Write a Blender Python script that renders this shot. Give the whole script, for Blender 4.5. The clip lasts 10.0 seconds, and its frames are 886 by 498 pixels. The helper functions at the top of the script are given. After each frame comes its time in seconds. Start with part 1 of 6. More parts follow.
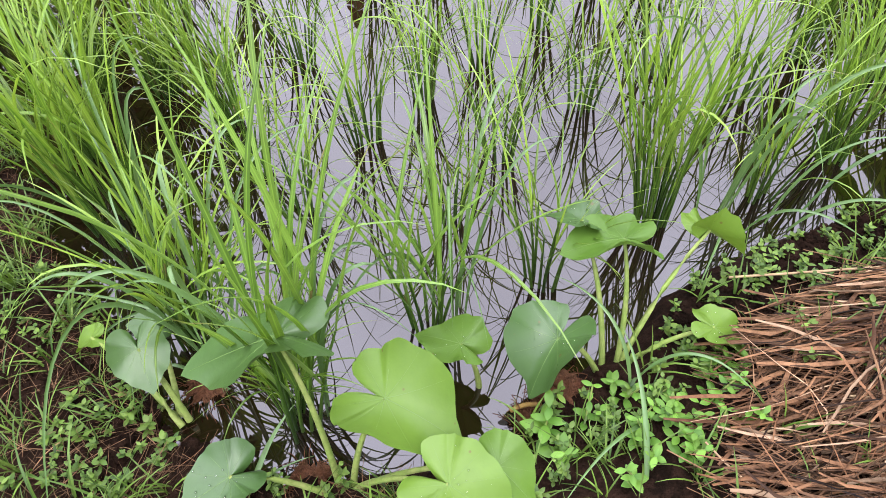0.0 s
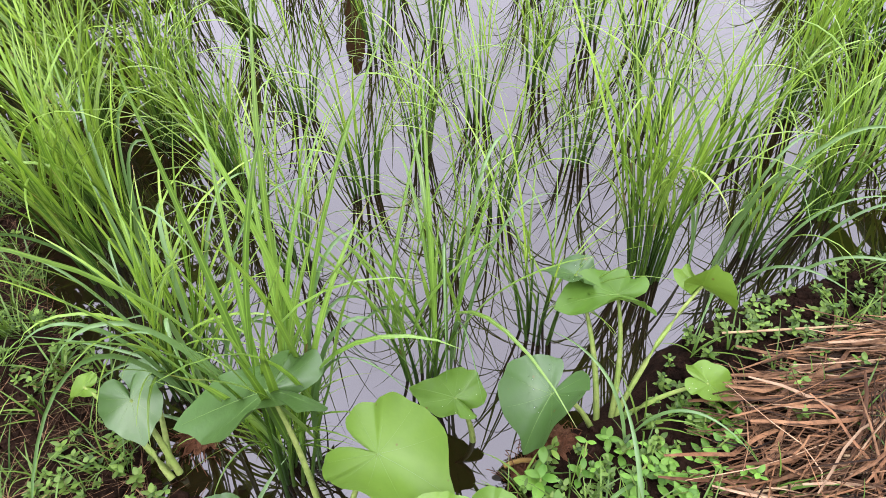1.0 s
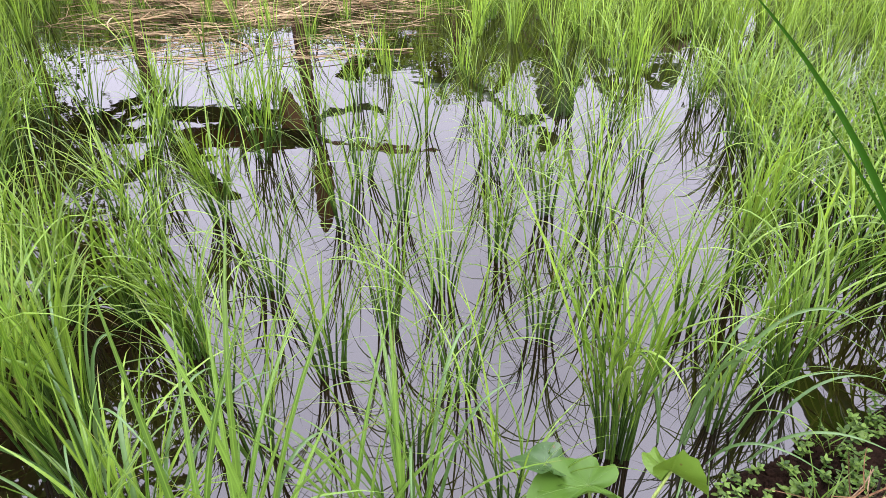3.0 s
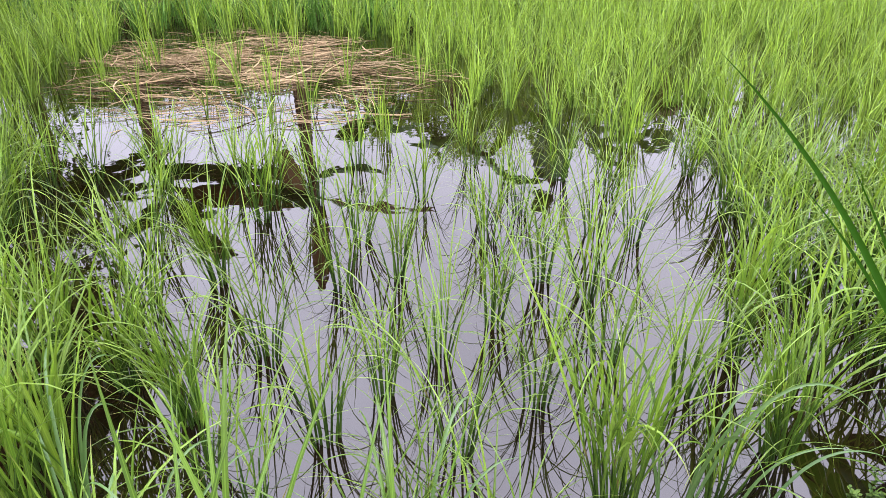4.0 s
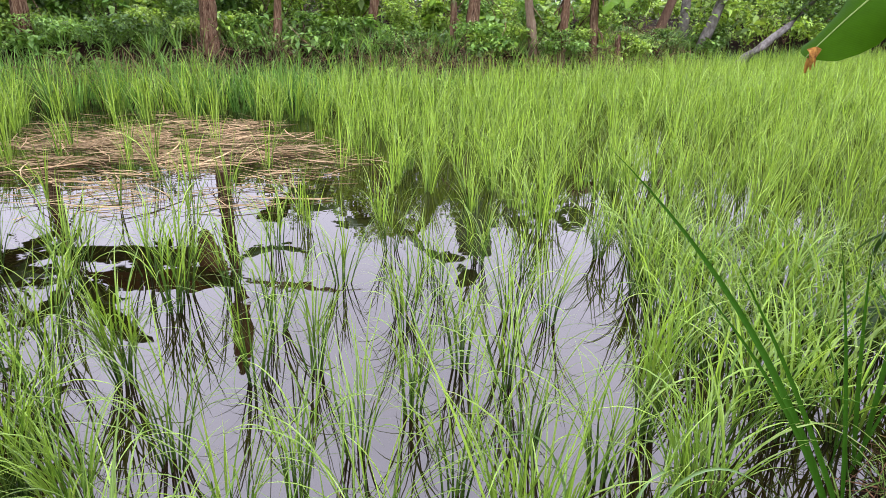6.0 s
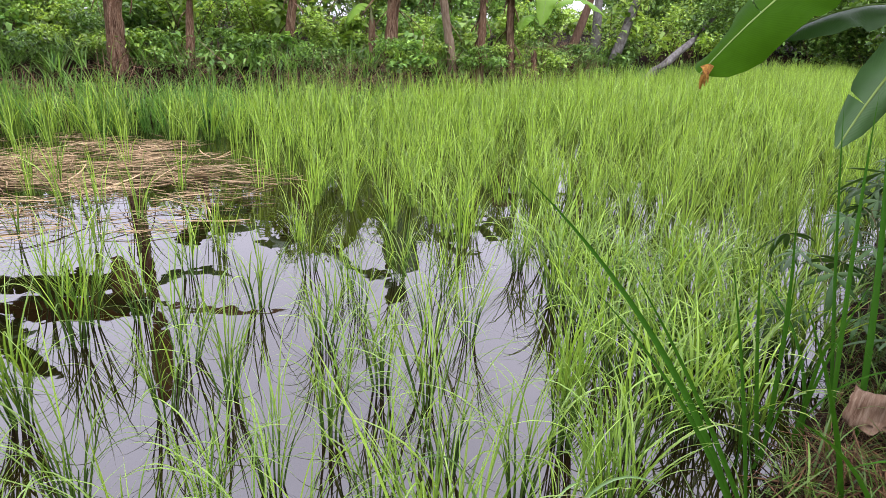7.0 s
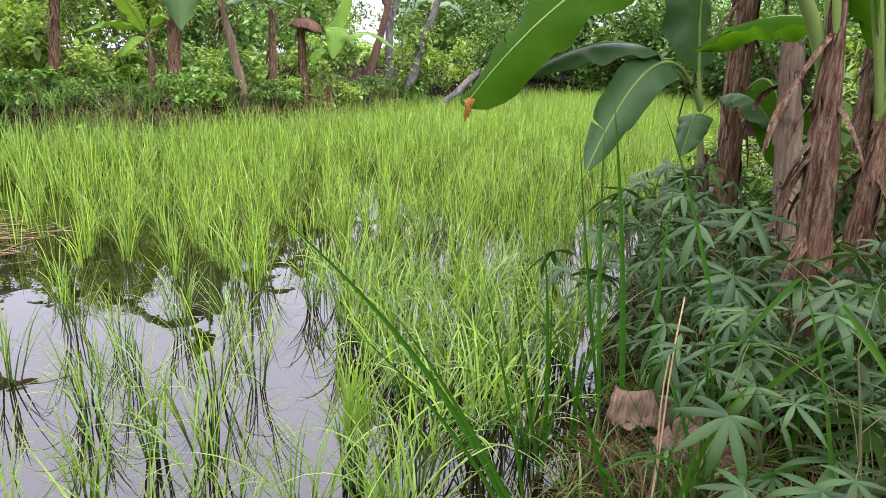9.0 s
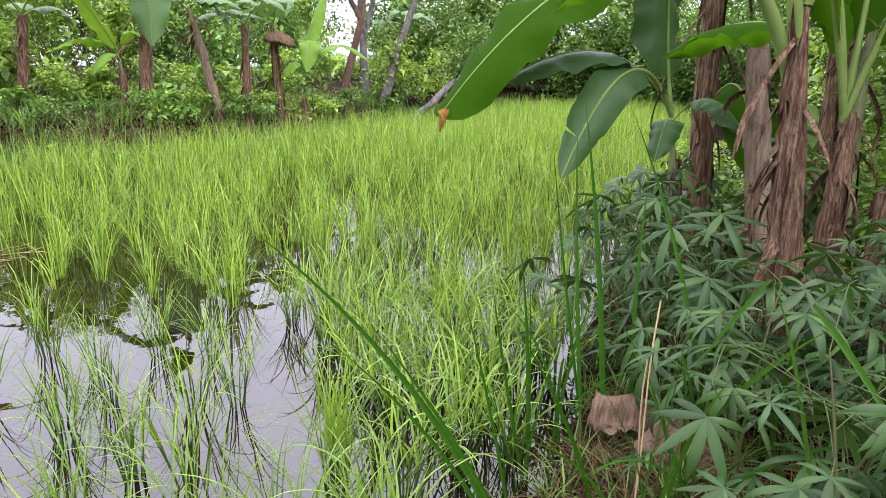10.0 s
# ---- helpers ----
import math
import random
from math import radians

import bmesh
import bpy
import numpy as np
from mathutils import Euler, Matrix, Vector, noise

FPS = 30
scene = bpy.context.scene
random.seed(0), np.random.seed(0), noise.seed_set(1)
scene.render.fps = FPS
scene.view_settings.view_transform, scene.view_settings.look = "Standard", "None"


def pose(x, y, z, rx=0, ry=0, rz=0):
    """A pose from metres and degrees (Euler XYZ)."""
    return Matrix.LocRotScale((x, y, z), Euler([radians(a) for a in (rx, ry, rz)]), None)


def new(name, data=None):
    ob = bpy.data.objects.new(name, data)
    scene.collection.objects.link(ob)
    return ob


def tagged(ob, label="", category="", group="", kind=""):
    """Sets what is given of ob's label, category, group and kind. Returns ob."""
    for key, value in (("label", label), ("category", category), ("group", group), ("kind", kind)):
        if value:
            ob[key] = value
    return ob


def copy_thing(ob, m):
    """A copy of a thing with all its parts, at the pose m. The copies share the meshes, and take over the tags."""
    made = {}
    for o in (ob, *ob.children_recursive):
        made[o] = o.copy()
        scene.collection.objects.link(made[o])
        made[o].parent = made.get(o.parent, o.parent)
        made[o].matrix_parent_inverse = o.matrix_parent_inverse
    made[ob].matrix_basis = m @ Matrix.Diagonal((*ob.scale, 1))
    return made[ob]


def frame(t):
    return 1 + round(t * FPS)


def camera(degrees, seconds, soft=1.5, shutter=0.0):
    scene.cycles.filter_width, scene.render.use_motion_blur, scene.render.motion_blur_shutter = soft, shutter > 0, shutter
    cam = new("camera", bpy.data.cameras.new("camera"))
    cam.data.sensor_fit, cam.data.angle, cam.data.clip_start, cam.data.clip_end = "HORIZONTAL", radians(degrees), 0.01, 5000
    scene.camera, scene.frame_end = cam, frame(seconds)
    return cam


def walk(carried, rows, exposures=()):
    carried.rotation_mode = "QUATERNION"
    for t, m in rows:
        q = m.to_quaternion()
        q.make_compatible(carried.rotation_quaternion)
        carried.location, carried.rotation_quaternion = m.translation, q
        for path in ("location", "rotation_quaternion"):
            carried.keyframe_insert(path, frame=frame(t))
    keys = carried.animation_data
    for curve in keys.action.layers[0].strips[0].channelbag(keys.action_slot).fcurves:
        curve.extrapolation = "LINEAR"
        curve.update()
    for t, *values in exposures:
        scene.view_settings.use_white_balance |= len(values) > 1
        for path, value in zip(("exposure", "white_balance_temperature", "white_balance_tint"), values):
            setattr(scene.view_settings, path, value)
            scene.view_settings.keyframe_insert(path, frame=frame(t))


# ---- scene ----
cam = camera(67.8, 10.0, soft=0.4)
METRES, EYE, TILT, LEAN, TURN = 0.5, 1.2, -49.0, 2.0, 0.0
ROWS = [
    (0.0, 0.0, 0.0, 0.0, -0.0, 0.0, -0.0),
    (0.5, -0.0012, -0.0067, 0.0089, -0.01, 0.85, -0.3),
    (1.0, 0.0015, -0.0281, 0.0314, -0.37, 3.91, -0.65),
    (1.5, 0.0188, -0.0625, 0.0638, -1.06, 7.64, 0.24),
    (2.0, 0.0069, -0.0831, 0.1076, -1.68, 11.46, 0.27),
    (2.5, 0.0026, -0.0911, 0.1498, -2.45, 14.15, 0.86),
    (3.0, 0.0117, -0.1191, 0.1776, -2.8, 16.83, 0.98),
    (4.5, -0.0103, -0.189, 0.2457, -4.01, 23.66, 0.38),
    (5.0, 0.0032, -0.2112, 0.2647, -5.07, 25.12, 0.98),
    (5.5, 0.0303, -0.243, 0.2774, -6.55, 26.83, 2.27),
    (7.0, 0.1905, -0.2938, 0.32, -12.91, 28.79, 8.97),
    (7.5, 0.2512, -0.3075, 0.3285, -14.73, 28.71, 11.11),
    (8.0, 0.3366, -0.3175, 0.3432, -17.26, 28.95, 13.43),
    (8.5, 0.4406, -0.345, 0.3508, -20.7, 28.9, 17.35),
    (9.0, 0.5274, -0.375, 0.3349, -24.46, 28.27, 20.94),
    (9.5, 0.5597, -0.4013, 0.3302, -25.7, 28.78, 23.04),
    (10.0, 0.5388, -0.39, 0.3286, -25.28, 28.83, 23.17),
]
walk(cam, [(t, pose(0, 0, EYE, TILT, LEAN, TURN) @ pose(METRES * x, METRES * y, METRES * z, 90 + pitch, roll, yaw)) for t, x, y, z, yaw, pitch, roll in ROWS],
     exposures=((0.0, 0.0), (1.5, -0.03), (2.5, -0.13), (4.5, -0.24), (5.5, -0.26), (7.0, -0.38), (8.0, -0.35), (9.0, -0.26), (10.0, -0.22)))

# ---- world and light: bright overcast ----
world = bpy.data.worlds.new("overcast_sky")
scene.world = world
world.use_nodes = True
wn, wl = world.node_tree.nodes, world.node_tree.links
wn.clear()
SUN_EL, SUN_AZ = radians(62), radians(200)
sky = wn.new("ShaderNodeTexSky")
sky.sky_type, sky.sun_disc, sky.sun_elevation, sky.sun_rotation = "NISHITA", False, SUN_EL, SUN_AZ
sky.dust_density, sky.air_density = 6.0, 1.0
coord = wn.new("ShaderNodeTexCoord")
split = wn.new("ShaderNodeSeparateXYZ")
wl.new(coord.outputs["Generated"], split.inputs[0])
ramp = wn.new("ShaderNodeMapRange")          # overcast sky: brighter overhead than at the horizon
ramp.inputs["From Min"].default_value, ramp.inputs["From Max"].default_value = 0.0, 1.0
ramp.inputs["To Min"].default_value, ramp.inputs["To Max"].default_value = 20.0, 84.0
wl.new(split.outputs["Z"], ramp.inputs["Value"])
cloud = wn.new("ShaderNodeTexNoise")
cloud.inputs["Scale"].default_value, cloud.inputs["Detail"].default_value = 2.2, 5.0
wl.new(coord.outputs["Generated"], cloud.inputs["Vector"])
cr = wn.new("ShaderNodeMapRange")
cr.inputs["From Min"].default_value, cr.inputs["From Max"].default_value = 0.3, 0.7
cr.inputs["To Min"].default_value, cr.inputs["To Max"].default_value = 0.84, 1.16
wl.new(cloud.outputs["Fac"], cr.inputs["Value"])
mul = wn.new("ShaderNodeMath")
mul.operation = "MULTIPLY"
wl.new(ramp.outputs[0], mul.inputs[0])
wl.new(cr.outputs[0], mul.inputs[1])
grey = wn.new("ShaderNodeVectorMath")
grey.operation = "SCALE"
grey.inputs[0].default_value = (0.945, 0.935, 1.12)
wl.new(mul.outputs[0], grey.inputs["Scale"])
mix = wn.new("ShaderNodeMix")
mix.data_type = "RGBA"
mix.inputs["Factor"].default_value = 0.88
wl.new(sky.outputs[0], mix.inputs[6])
wl.new(grey.outputs[0], mix.inputs[7])
back = wn.new("ShaderNodeBackground")
back.inputs["Strength"].default_value = 0.1
wl.new(mix.outputs[2], back.inputs["Color"])
wout = wn.new("ShaderNodeOutputWorld")
wl.new(back.outputs[0], wout.inputs[0])

sun = new("sun", bpy.data.lights.new("sun", "SUN"))
sun.data.energy, sun.data.angle, sun.data.color = 1.5, radians(25), (1.0, 0.96, 0.9)
sun.matrix_world = pose(0, 0, 12, 90 - math.degrees(SUN_EL), 0, 20)


# ---- materials ----
def shader(name):
    m = bpy.data.materials.new(name)
    m.use_nodes = True
    n, l = m.node_tree.nodes, m.node_tree.links
    n.clear()
    out = n.new("ShaderNodeOutputMaterial")
    return m, n, l, out


def rgb_mix(n, l, fac, a, b, blend="MIX"):
    x = n.new("ShaderNodeMix")
    x.data_type, x.blend_type = "RGBA", blend
    for sock, v in ((x.inputs["Factor"], fac), (x.inputs[6], a), (x.inputs[7], b)):
        if isinstance(v, (int, float)):
            sock.default_value = v
        elif isinstance(v, tuple):
            sock.default_value = (*v, 1)
        else:
            l.new(v, sock)
    return x.outputs[2]


def scaled(n, l, src, a, b, c, d):
    r = n.new("ShaderNodeMapRange")
    for k, v in zip(("From Min", "From Max", "To Min", "To Max"), (a, b, c, d)):
        r.inputs[k].default_value = v
    l.new(src, r.inputs["Value"])
    return r.outputs[0]


def noise_tex(n, l, scale, detail=4.0, rough=0.6, vec=None):
    t = n.new("ShaderNodeTexNoise")
    t.inputs["Scale"].default_value, t.inputs["Detail"].default_value, t.inputs["Roughness"].default_value = scale, detail, rough
    if vec is None:
        c = n.new("ShaderNodeTexCoord")
        vec = c.outputs["Object"]
    l.new(vec, t.inputs["Vector"])
    return t.outputs["Fac"]


LEAF_TONE, MATTER_TONE = 0.53, 0.36


def leaf_material(name, low, high, tip, dry=(0.35, 0.26, 0.10), rough=0.5, trans=0.35, dry_at=0.93, ribs=0.0, spots=0.0, spec=0.14, glow=(1.25, 1.2, 0.6), vary=0.0, to_tip=0.6, streaks=0.0):
    """Leaf: uv.y runs from base to tip, uv.x across. low/high: the range from leaf to leaf."""
    low, high, tip, dry = [tuple(c * LEAF_TONE for c in q) for q in (low, high, tip, dry)]
    m, n, l, out = shader(name)
    geo = n.new("ShaderNodeNewGeometry")
    info = n.new("ShaderNodeObjectInfo")
    add = n.new("ShaderNodeMath")
    add.operation = "ADD"
    l.new(geo.outputs["Random Per Island"], add.inputs[0])
    l.new(info.outputs["Random"], add.inputs[1])
    fr = n.new("ShaderNodeMath")
    fr.operation = "FRACT"
    l.new(add.outputs[0], fr.inputs[0])
    col = rgb_mix(n, l, fr.outputs[0], low, high)
    uv = n.new("ShaderNodeUVMap")
    sep = n.new("ShaderNodeSeparateXYZ")
    l.new(uv.outputs[0], sep.inputs[0])
    col = rgb_mix(n, l, scaled(n, l, sep.outputs["Y"], 0.1, 1.0, 0.0, to_tip), col, tip)
    mott = noise_tex(n, l, 26.0)
    col = rgb_mix(n, l, scaled(n, l, mott, 0.35, 0.75, 0.0, 0.22), col, tuple(c * 0.55 for c in low))
    if vary > 0:                                 # some blades paler, some deeper than the rest
        odd = n.new("ShaderNodeMath")
        odd.operation = "MULTIPLY"
        odd.inputs[1].default_value = 7.31
        l.new(fr.outputs[0], odd.inputs[0])
        odd2 = n.new("ShaderNodeMath")
        odd2.operation = "FRACT"
        l.new(odd.outputs[0], odd2.inputs[0])
        hsv = n.new("ShaderNodeHueSaturation")
        l.new(scaled(n, l, odd2.outputs[0], 0, 1, 1 - vary, 1 + vary), hsv.inputs["Value"])
        l.new(col, hsv.inputs["Color"])
        col = hsv.outputs[0]
    if streaks > 0:                              # fine lengthwise veins and a pale midrib
        mp = n.new("ShaderNodeMapping")
        mp.inputs["Scale"].default_value = (7.0, 1.4, 1.0)
        l.new(uv.outputs[0], mp.inputs[0])
        l.new(fr.outputs[0], mp.inputs["Location"])
        st = noise_tex(n, l, 2.0, 3.0, 0.7, mp.outputs[0])
        col = rgb_mix(n, l, scaled(n, l, st, 0.35, 0.65, streaks, 0.0), col, tuple(c * 0.5 for c in low))
        off = n.new("ShaderNodeMath")
        off.operation = "SUBTRACT"
        off.inputs[1].default_value = 0.5
        l.new(sep.outputs["X"], off.inputs[0])
        mag = n.new("ShaderNodeMath")
        mag.operation = "ABSOLUTE"
        l.new(off.outputs[0], mag.inputs[0])
        col = rgb_mix(n, l, scaled(n, l, mag.outputs[0], 0.04, 0.11, streaks, 0.0), col, tuple(min(1, c * 1.25) for c in high))
    # some leaves yellowed or with dried tips
    end = n.new("ShaderNodeMath")
    end.operation = "MULTIPLY_ADD"
    l.new(fr.outputs[0], end.inputs[0])
    end.inputs[1].default_value = 0.30
    l.new(sep.outputs["Y"], end.inputs[2])
    col = rgb_mix(n, l, scaled(n, l, end.outputs[0], dry_at + 0.22, dry_at + 0.32, 0.0, 0.8), col, dry)
    bump_src = noise_tex(n, l, 90.0, 2.0)
    if ribs > 0:
        w = n.new("ShaderNodeTexWave")
        w.wave_type, w.bands_direction = "BANDS", "Y"
        w.inputs["Scale"].default_value, w.inputs["Distortion"].default_value = ribs, 0.6
        w.inputs["Detail"].default_value = 1.0
        l.new(uv.outputs[0], w.inputs["Vector"])
        bump_src = w.outputs["Fac"]
        col = rgb_mix(n, l, scaled(n, l, w.outputs["Fac"], 0.55, 1.0, 0.0, 0.08), col, tuple(min(1, c * 1.5) for c in high))
    if spots > 0:
        v = n.new("ShaderNodeTexVoronoi")
        v.inputs["Scale"].default_value = spots
        c2 = n.new("ShaderNodeTexCoord")
        l.new(c2.outputs["Object"], v.inputs["Vector"])
        col = rgb_mix(n, l, scaled(n, l, v.outputs["Distance"], 0.06, 0.10, 0.8, 0.0), col, (0.10, 0.07, 0.02))
    p = n.new("ShaderNodeBsdfPrincipled")
    l.new(col, p.inputs["Base Color"])
    p.inputs["Roughness"].default_value, p.inputs["Specular IOR Level"].default_value = rough, spec
    b = n.new("ShaderNodeBump")
    b.inputs["Strength"].default_value, b.inputs["Distance"].default_value = 0.25, 0.002
    l.new(bump_src, b.inputs["Height"])
    l.new(b.outputs[0], p.inputs["Normal"])
    t = n.new("ShaderNodeBsdfTranslucent")
    l.new(rgb_mix(n, l, 1.0, col, glow, "MULTIPLY"), t.inputs["Color"])
    s = n.new("ShaderNodeMixShader")
    s.inputs[0].default_value = trans
    l.new(p.outputs[0], s.inputs[1])
    l.new(t.outputs[0], s.inputs[2])
    l.new(s.outputs[0], out.inputs[0])
    return m


def matter(name, a, b, c=None, scale=8.0, fine=60.0, rough=0.85, bump=0.5, dist=0.01, stretch=(1, 1, 1), island=0.0, spec=0.08):
    """Rough natural stuff: two colours by a coarse noise, a third by a fine one."""
    a, b, c = [tuple(v * MATTER_TONE for v in q) if q else q for q in (a, b, c)]
    m, n, l, out = shader(name)
    co = n.new("ShaderNodeTexCoord")
    mp = n.new("ShaderNodeMapping")
    mp.inputs["Scale"].default_value = stretch
    l.new(co.outputs["Object"], mp.inputs[0])
    f1 = noise_tex(n, l, scale, 6.0, 0.65, mp.outputs[0])
    f2 = noise_tex(n, l, fine, 5.0, 0.7, mp.outputs[0])
    col = rgb_mix(n, l, scaled(n, l, f1, 0.35, 0.65, 0, 1), a, b)
    if c:
        col = rgb_mix(n, l, scaled(n, l, f2, 0.45, 0.7, 0, 0.85), col, c)
    if island > 0:
        geo = n.new("ShaderNodeNewGeometry")
        hsv = n.new("ShaderNodeHueSaturation")
        l.new(scaled(n, l, geo.outputs["Random Per Island"], 0, 1, 1 - island, 1 + island), hsv.inputs["Value"])
        l.new(col, hsv.inputs["Color"])
        col = hsv.outputs[0]
    p = n.new("ShaderNodeBsdfPrincipled")
    l.new(col, p.inputs["Base Color"])
    p.inputs["Roughness"].default_value, p.inputs["Specular IOR Level"].default_value = rough, spec
    bm_ = n.new("ShaderNodeBump")
    bm_.inputs["Strength"].default_value, bm_.inputs["Distance"].default_value = bump, dist
    l.new(f2, bm_.inputs["Height"])
    l.new(bm_.outputs[0], p.inputs["Normal"])
    l.new(p.outputs[0], out.inputs[0])
    return m


def water_material():
    m, n, l, out = shader("paddy_water")
    murk = noise_tex(n, l, 1.4, 5.0)
    d = n.new("ShaderNodeBsdfDiffuse")
    l.new(rgb_mix(n, l, scaled(n, l, murk, 0.35, 0.7, 0, 1), (0.0042, 0.0023, 0.0014), (0.0085, 0.0045, 0.0018)), d.inputs["Color"])
    g = n.new("ShaderNodeBsdfGlossy")
    g.inputs["Roughness"].default_value = 0.015
    g.inputs["Color"].default_value = (1.0, 0.985, 1.0, 1)
    ripple = noise_tex(n, l, 5.0, 2.0)
    b = n.new("ShaderNodeBump")
    b.inputs["Strength"].default_value, b.inputs["Distance"].default_value = 0.06, 0.01
    l.new(ripple, b.inputs["Height"])
    l.new(b.outputs[0], g.inputs["Normal"])
    fz = n.new("ShaderNodeFresnel")
    fz.inputs["IOR"].default_value = 1.65
    s = n.new("ShaderNodeMixShader")
    l.new(fz.outputs[0], s.inputs[0])
    l.new(d.outputs[0], s.inputs[1])
    l.new(g.outputs[0], s.inputs[2])
    l.new(s.outputs[0], out.inputs[0])
    return m


M_WATER = water_material()
M_RICE = leaf_material("rice_leaf", (0.10, 0.25, 0.019), (0.49, 0.74, 0.110), (0.47, 0.69, 0.120), rough=0.32, trans=0.40, spec=0.46, vary=0.38, to_tip=0.4, streaks=0.35, dry_at=0.9, glow=(1.35, 1.3, 0.7))
M_RICE_MID = leaf_material("rice_leaf_yellowish", (0.07, 0.20, 0.014), (0.50, 0.75, 0.11), (0.50, 0.73, 0.12), rough=0.34, trans=0.38, spec=0.40, vary=0.45, to_tip=0.4, glow=(1.35, 1.3, 0.7))
M_RICE_BROAD = leaf_material("broad_rice_leaf", (0.16, 0.34, 0.045), (0.36, 0.59, 0.10), (0.34, 0.54, 0.11), rough=0.32, trans=0.38, spec=0.46, vary=0.25, to_tip=0.4, streaks=0.5, glow=(1.35, 1.3, 0.7))
# dark green stems, deepened further in colour for the shade low in the hills
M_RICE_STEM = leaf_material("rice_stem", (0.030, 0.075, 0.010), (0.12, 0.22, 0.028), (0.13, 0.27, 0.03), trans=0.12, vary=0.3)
# blade bases coloured darker than the tips, standing in for shade inside the stand
M_RICE_FAR = leaf_material("rice_leaf_far", (0.05, 0.15, 0.014), (0.52, 0.77, 0.12), (0.62, 0.90, 0.14), rough=0.38, spec=0.3, trans=0.38, dry_at=1.0, vary=0.45, to_tip=0.5, glow=(1.3, 1.28, 0.75))
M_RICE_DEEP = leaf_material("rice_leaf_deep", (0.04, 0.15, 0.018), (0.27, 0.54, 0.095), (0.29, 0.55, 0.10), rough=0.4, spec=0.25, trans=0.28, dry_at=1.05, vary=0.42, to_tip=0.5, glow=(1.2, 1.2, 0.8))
M_TARO = leaf_material("taro_leaf", (0.13, 0.27, 0.035), (0.26, 0.42, 0.05), (0.18, 0.34, 0.05), rough=0.40, trans=0.25, dry_at=2, spots=30, spec=0.30)
M_TARO_DARK = leaf_material("mature_taro_leaf", (0.075, 0.165, 0.040), (0.13, 0.245, 0.060), (0.105, 0.21, 0.052), rough=0.34, trans=0.18, dry_at=2, spots=26, spec=0.46)
M_CSTEM = matter("cassava_stem", (0.22, 0.30, 0.09), (0.28, 0.20, 0.12), (0.16, 0.22, 0.07), scale=14, rough=0.6)
M_VEIN = matter("leaf_vein", (0.40, 0.62, 0.20), (0.34, 0.55, 0.16), rough=0.5)
M_BANANA_BROWN = leaf_material("banana_leaf_withered", (0.16, 0.095, 0.040), (0.30, 0.18, 0.07), (0.22, 0.13, 0.055), rough=0.6, trans=0.15, dry_at=2, ribs=60, spec=0.05)
M_PETIOLE = matter("petiole", (0.42, 0.62, 0.13), (0.60, 0.68, 0.22), (0.30, 0.42, 0.10), scale=14, rough=0.45, bump=0.15)
M_GRASS = leaf_material("grass_blade", (0.045, 0.15, 0.014), (0.075, 0.22, 0.022), (0.06, 0.18, 0.02), rough=0.45, trans=0.3, spec=0.03, dry_at=1.1)
M_BRIGHT = leaf_material("bright_grass_blade", (0.06, 0.19, 0.022), (0.12, 0.29, 0.035), (0.10, 0.26, 0.035), rough=0.4, trans=0.3, spec=0.2, dry_at=1.1)
M_SHEEN = leaf_material("greyish_grass_blade", (0.13, 0.26, 0.07), (0.22, 0.38, 0.12), (0.18, 0.33, 0.10), rough=0.35, trans=0.2, spec=0.45, dry_at=1.1)
M_WEED = leaf_material("weed_leaf", (0.035, 0.10, 0.012), (0.26, 0.40, 0.07), (0.15, 0.27, 0.04), rough=0.42, trans=0.22, dry_at=2, spec=0.25, vary=0.35)
M_HERB = leaf_material("herb_leaf", (0.10, 0.26, 0.03), (0.28, 0.54, 0.07), (0.22, 0.45, 0.06), rough=0.42, trans=0.28, dry_at=2, spec=0.25, vary=0.25)
M_CASSAVA = leaf_material("cassava_leaf", (0.036, 0.098, 0.023), (0.105, 0.20, 0.050), (0.072, 0.148, 0.038), rough=0.40, trans=0.24, dry_at=2, spec=0.24, vary=0.35)
M_SHRUB = leaf_material("shrub_leaf", (0.11, 0.26, 0.035), (0.72, 1.0, 0.21), (0.50, 0.76, 0.15), rough=0.42, trans=0.36, dry_at=2, spec=0.25, vary=0.5)
M_HERBAGE = leaf_material("bank_herb_leaf", (0.10, 0.27, 0.045), (0.52, 0.84, 0.22), (0.36, 0.62, 0.16), rough=0.42, trans=0.36, dry_at=2, spec=0.25, vary=0.5)
M_TREELEAF = leaf_material("tree_leaf", (0.05, 0.13, 0.03), (0.34, 0.56, 0.13), (0.22, 0.40, 0.09), rough=0.45, trans=0.28, dry_at=2, spec=0.2, vary=0.45)
M_BANANA = leaf_material("banana_leaf", (0.06, 0.175, 0.008), (0.10, 0.25, 0.014), (0.08, 0.21, 0.010), rough=0.45, trans=0.6, dry_at=2, ribs=60, spec=0.015)
M_BANANA_DULL = leaf_material("banana_leaf_grey", (0.075, 0.160, 0.05), (0.098, 0.20, 0.065), (0.088, 0.18, 0.058), rough=0.4, trans=0.22, dry_at=2, ribs=60, spec=0.16)
M_BANANA_FAR = leaf_material("banana_leaf_dark", (0.045, 0.12, 0.022), (0.10, 0.22, 0.04), (0.07, 0.16, 0.03), rough=0.5, trans=0.15, dry_at=2, ribs=60, spec=0.05)
M_BANANA_PALE = leaf_material("banana_leaf_pale", (0.11, 0.22, 0.07), (0.22, 0.38, 0.14), (0.18, 0.32, 0.12), rough=0.4, trans=0.25, dry_at=2, ribs=60, spec=0.25)
M_BANANA_BRIGHT = leaf_material("young_banana_leaf", (0.20, 0.42, 0.04), (0.34, 0.58, 0.08), (0.28, 0.50, 0.06), rough=0.4, trans=0.35, dry_at=2, ribs=60, spec=0.15)
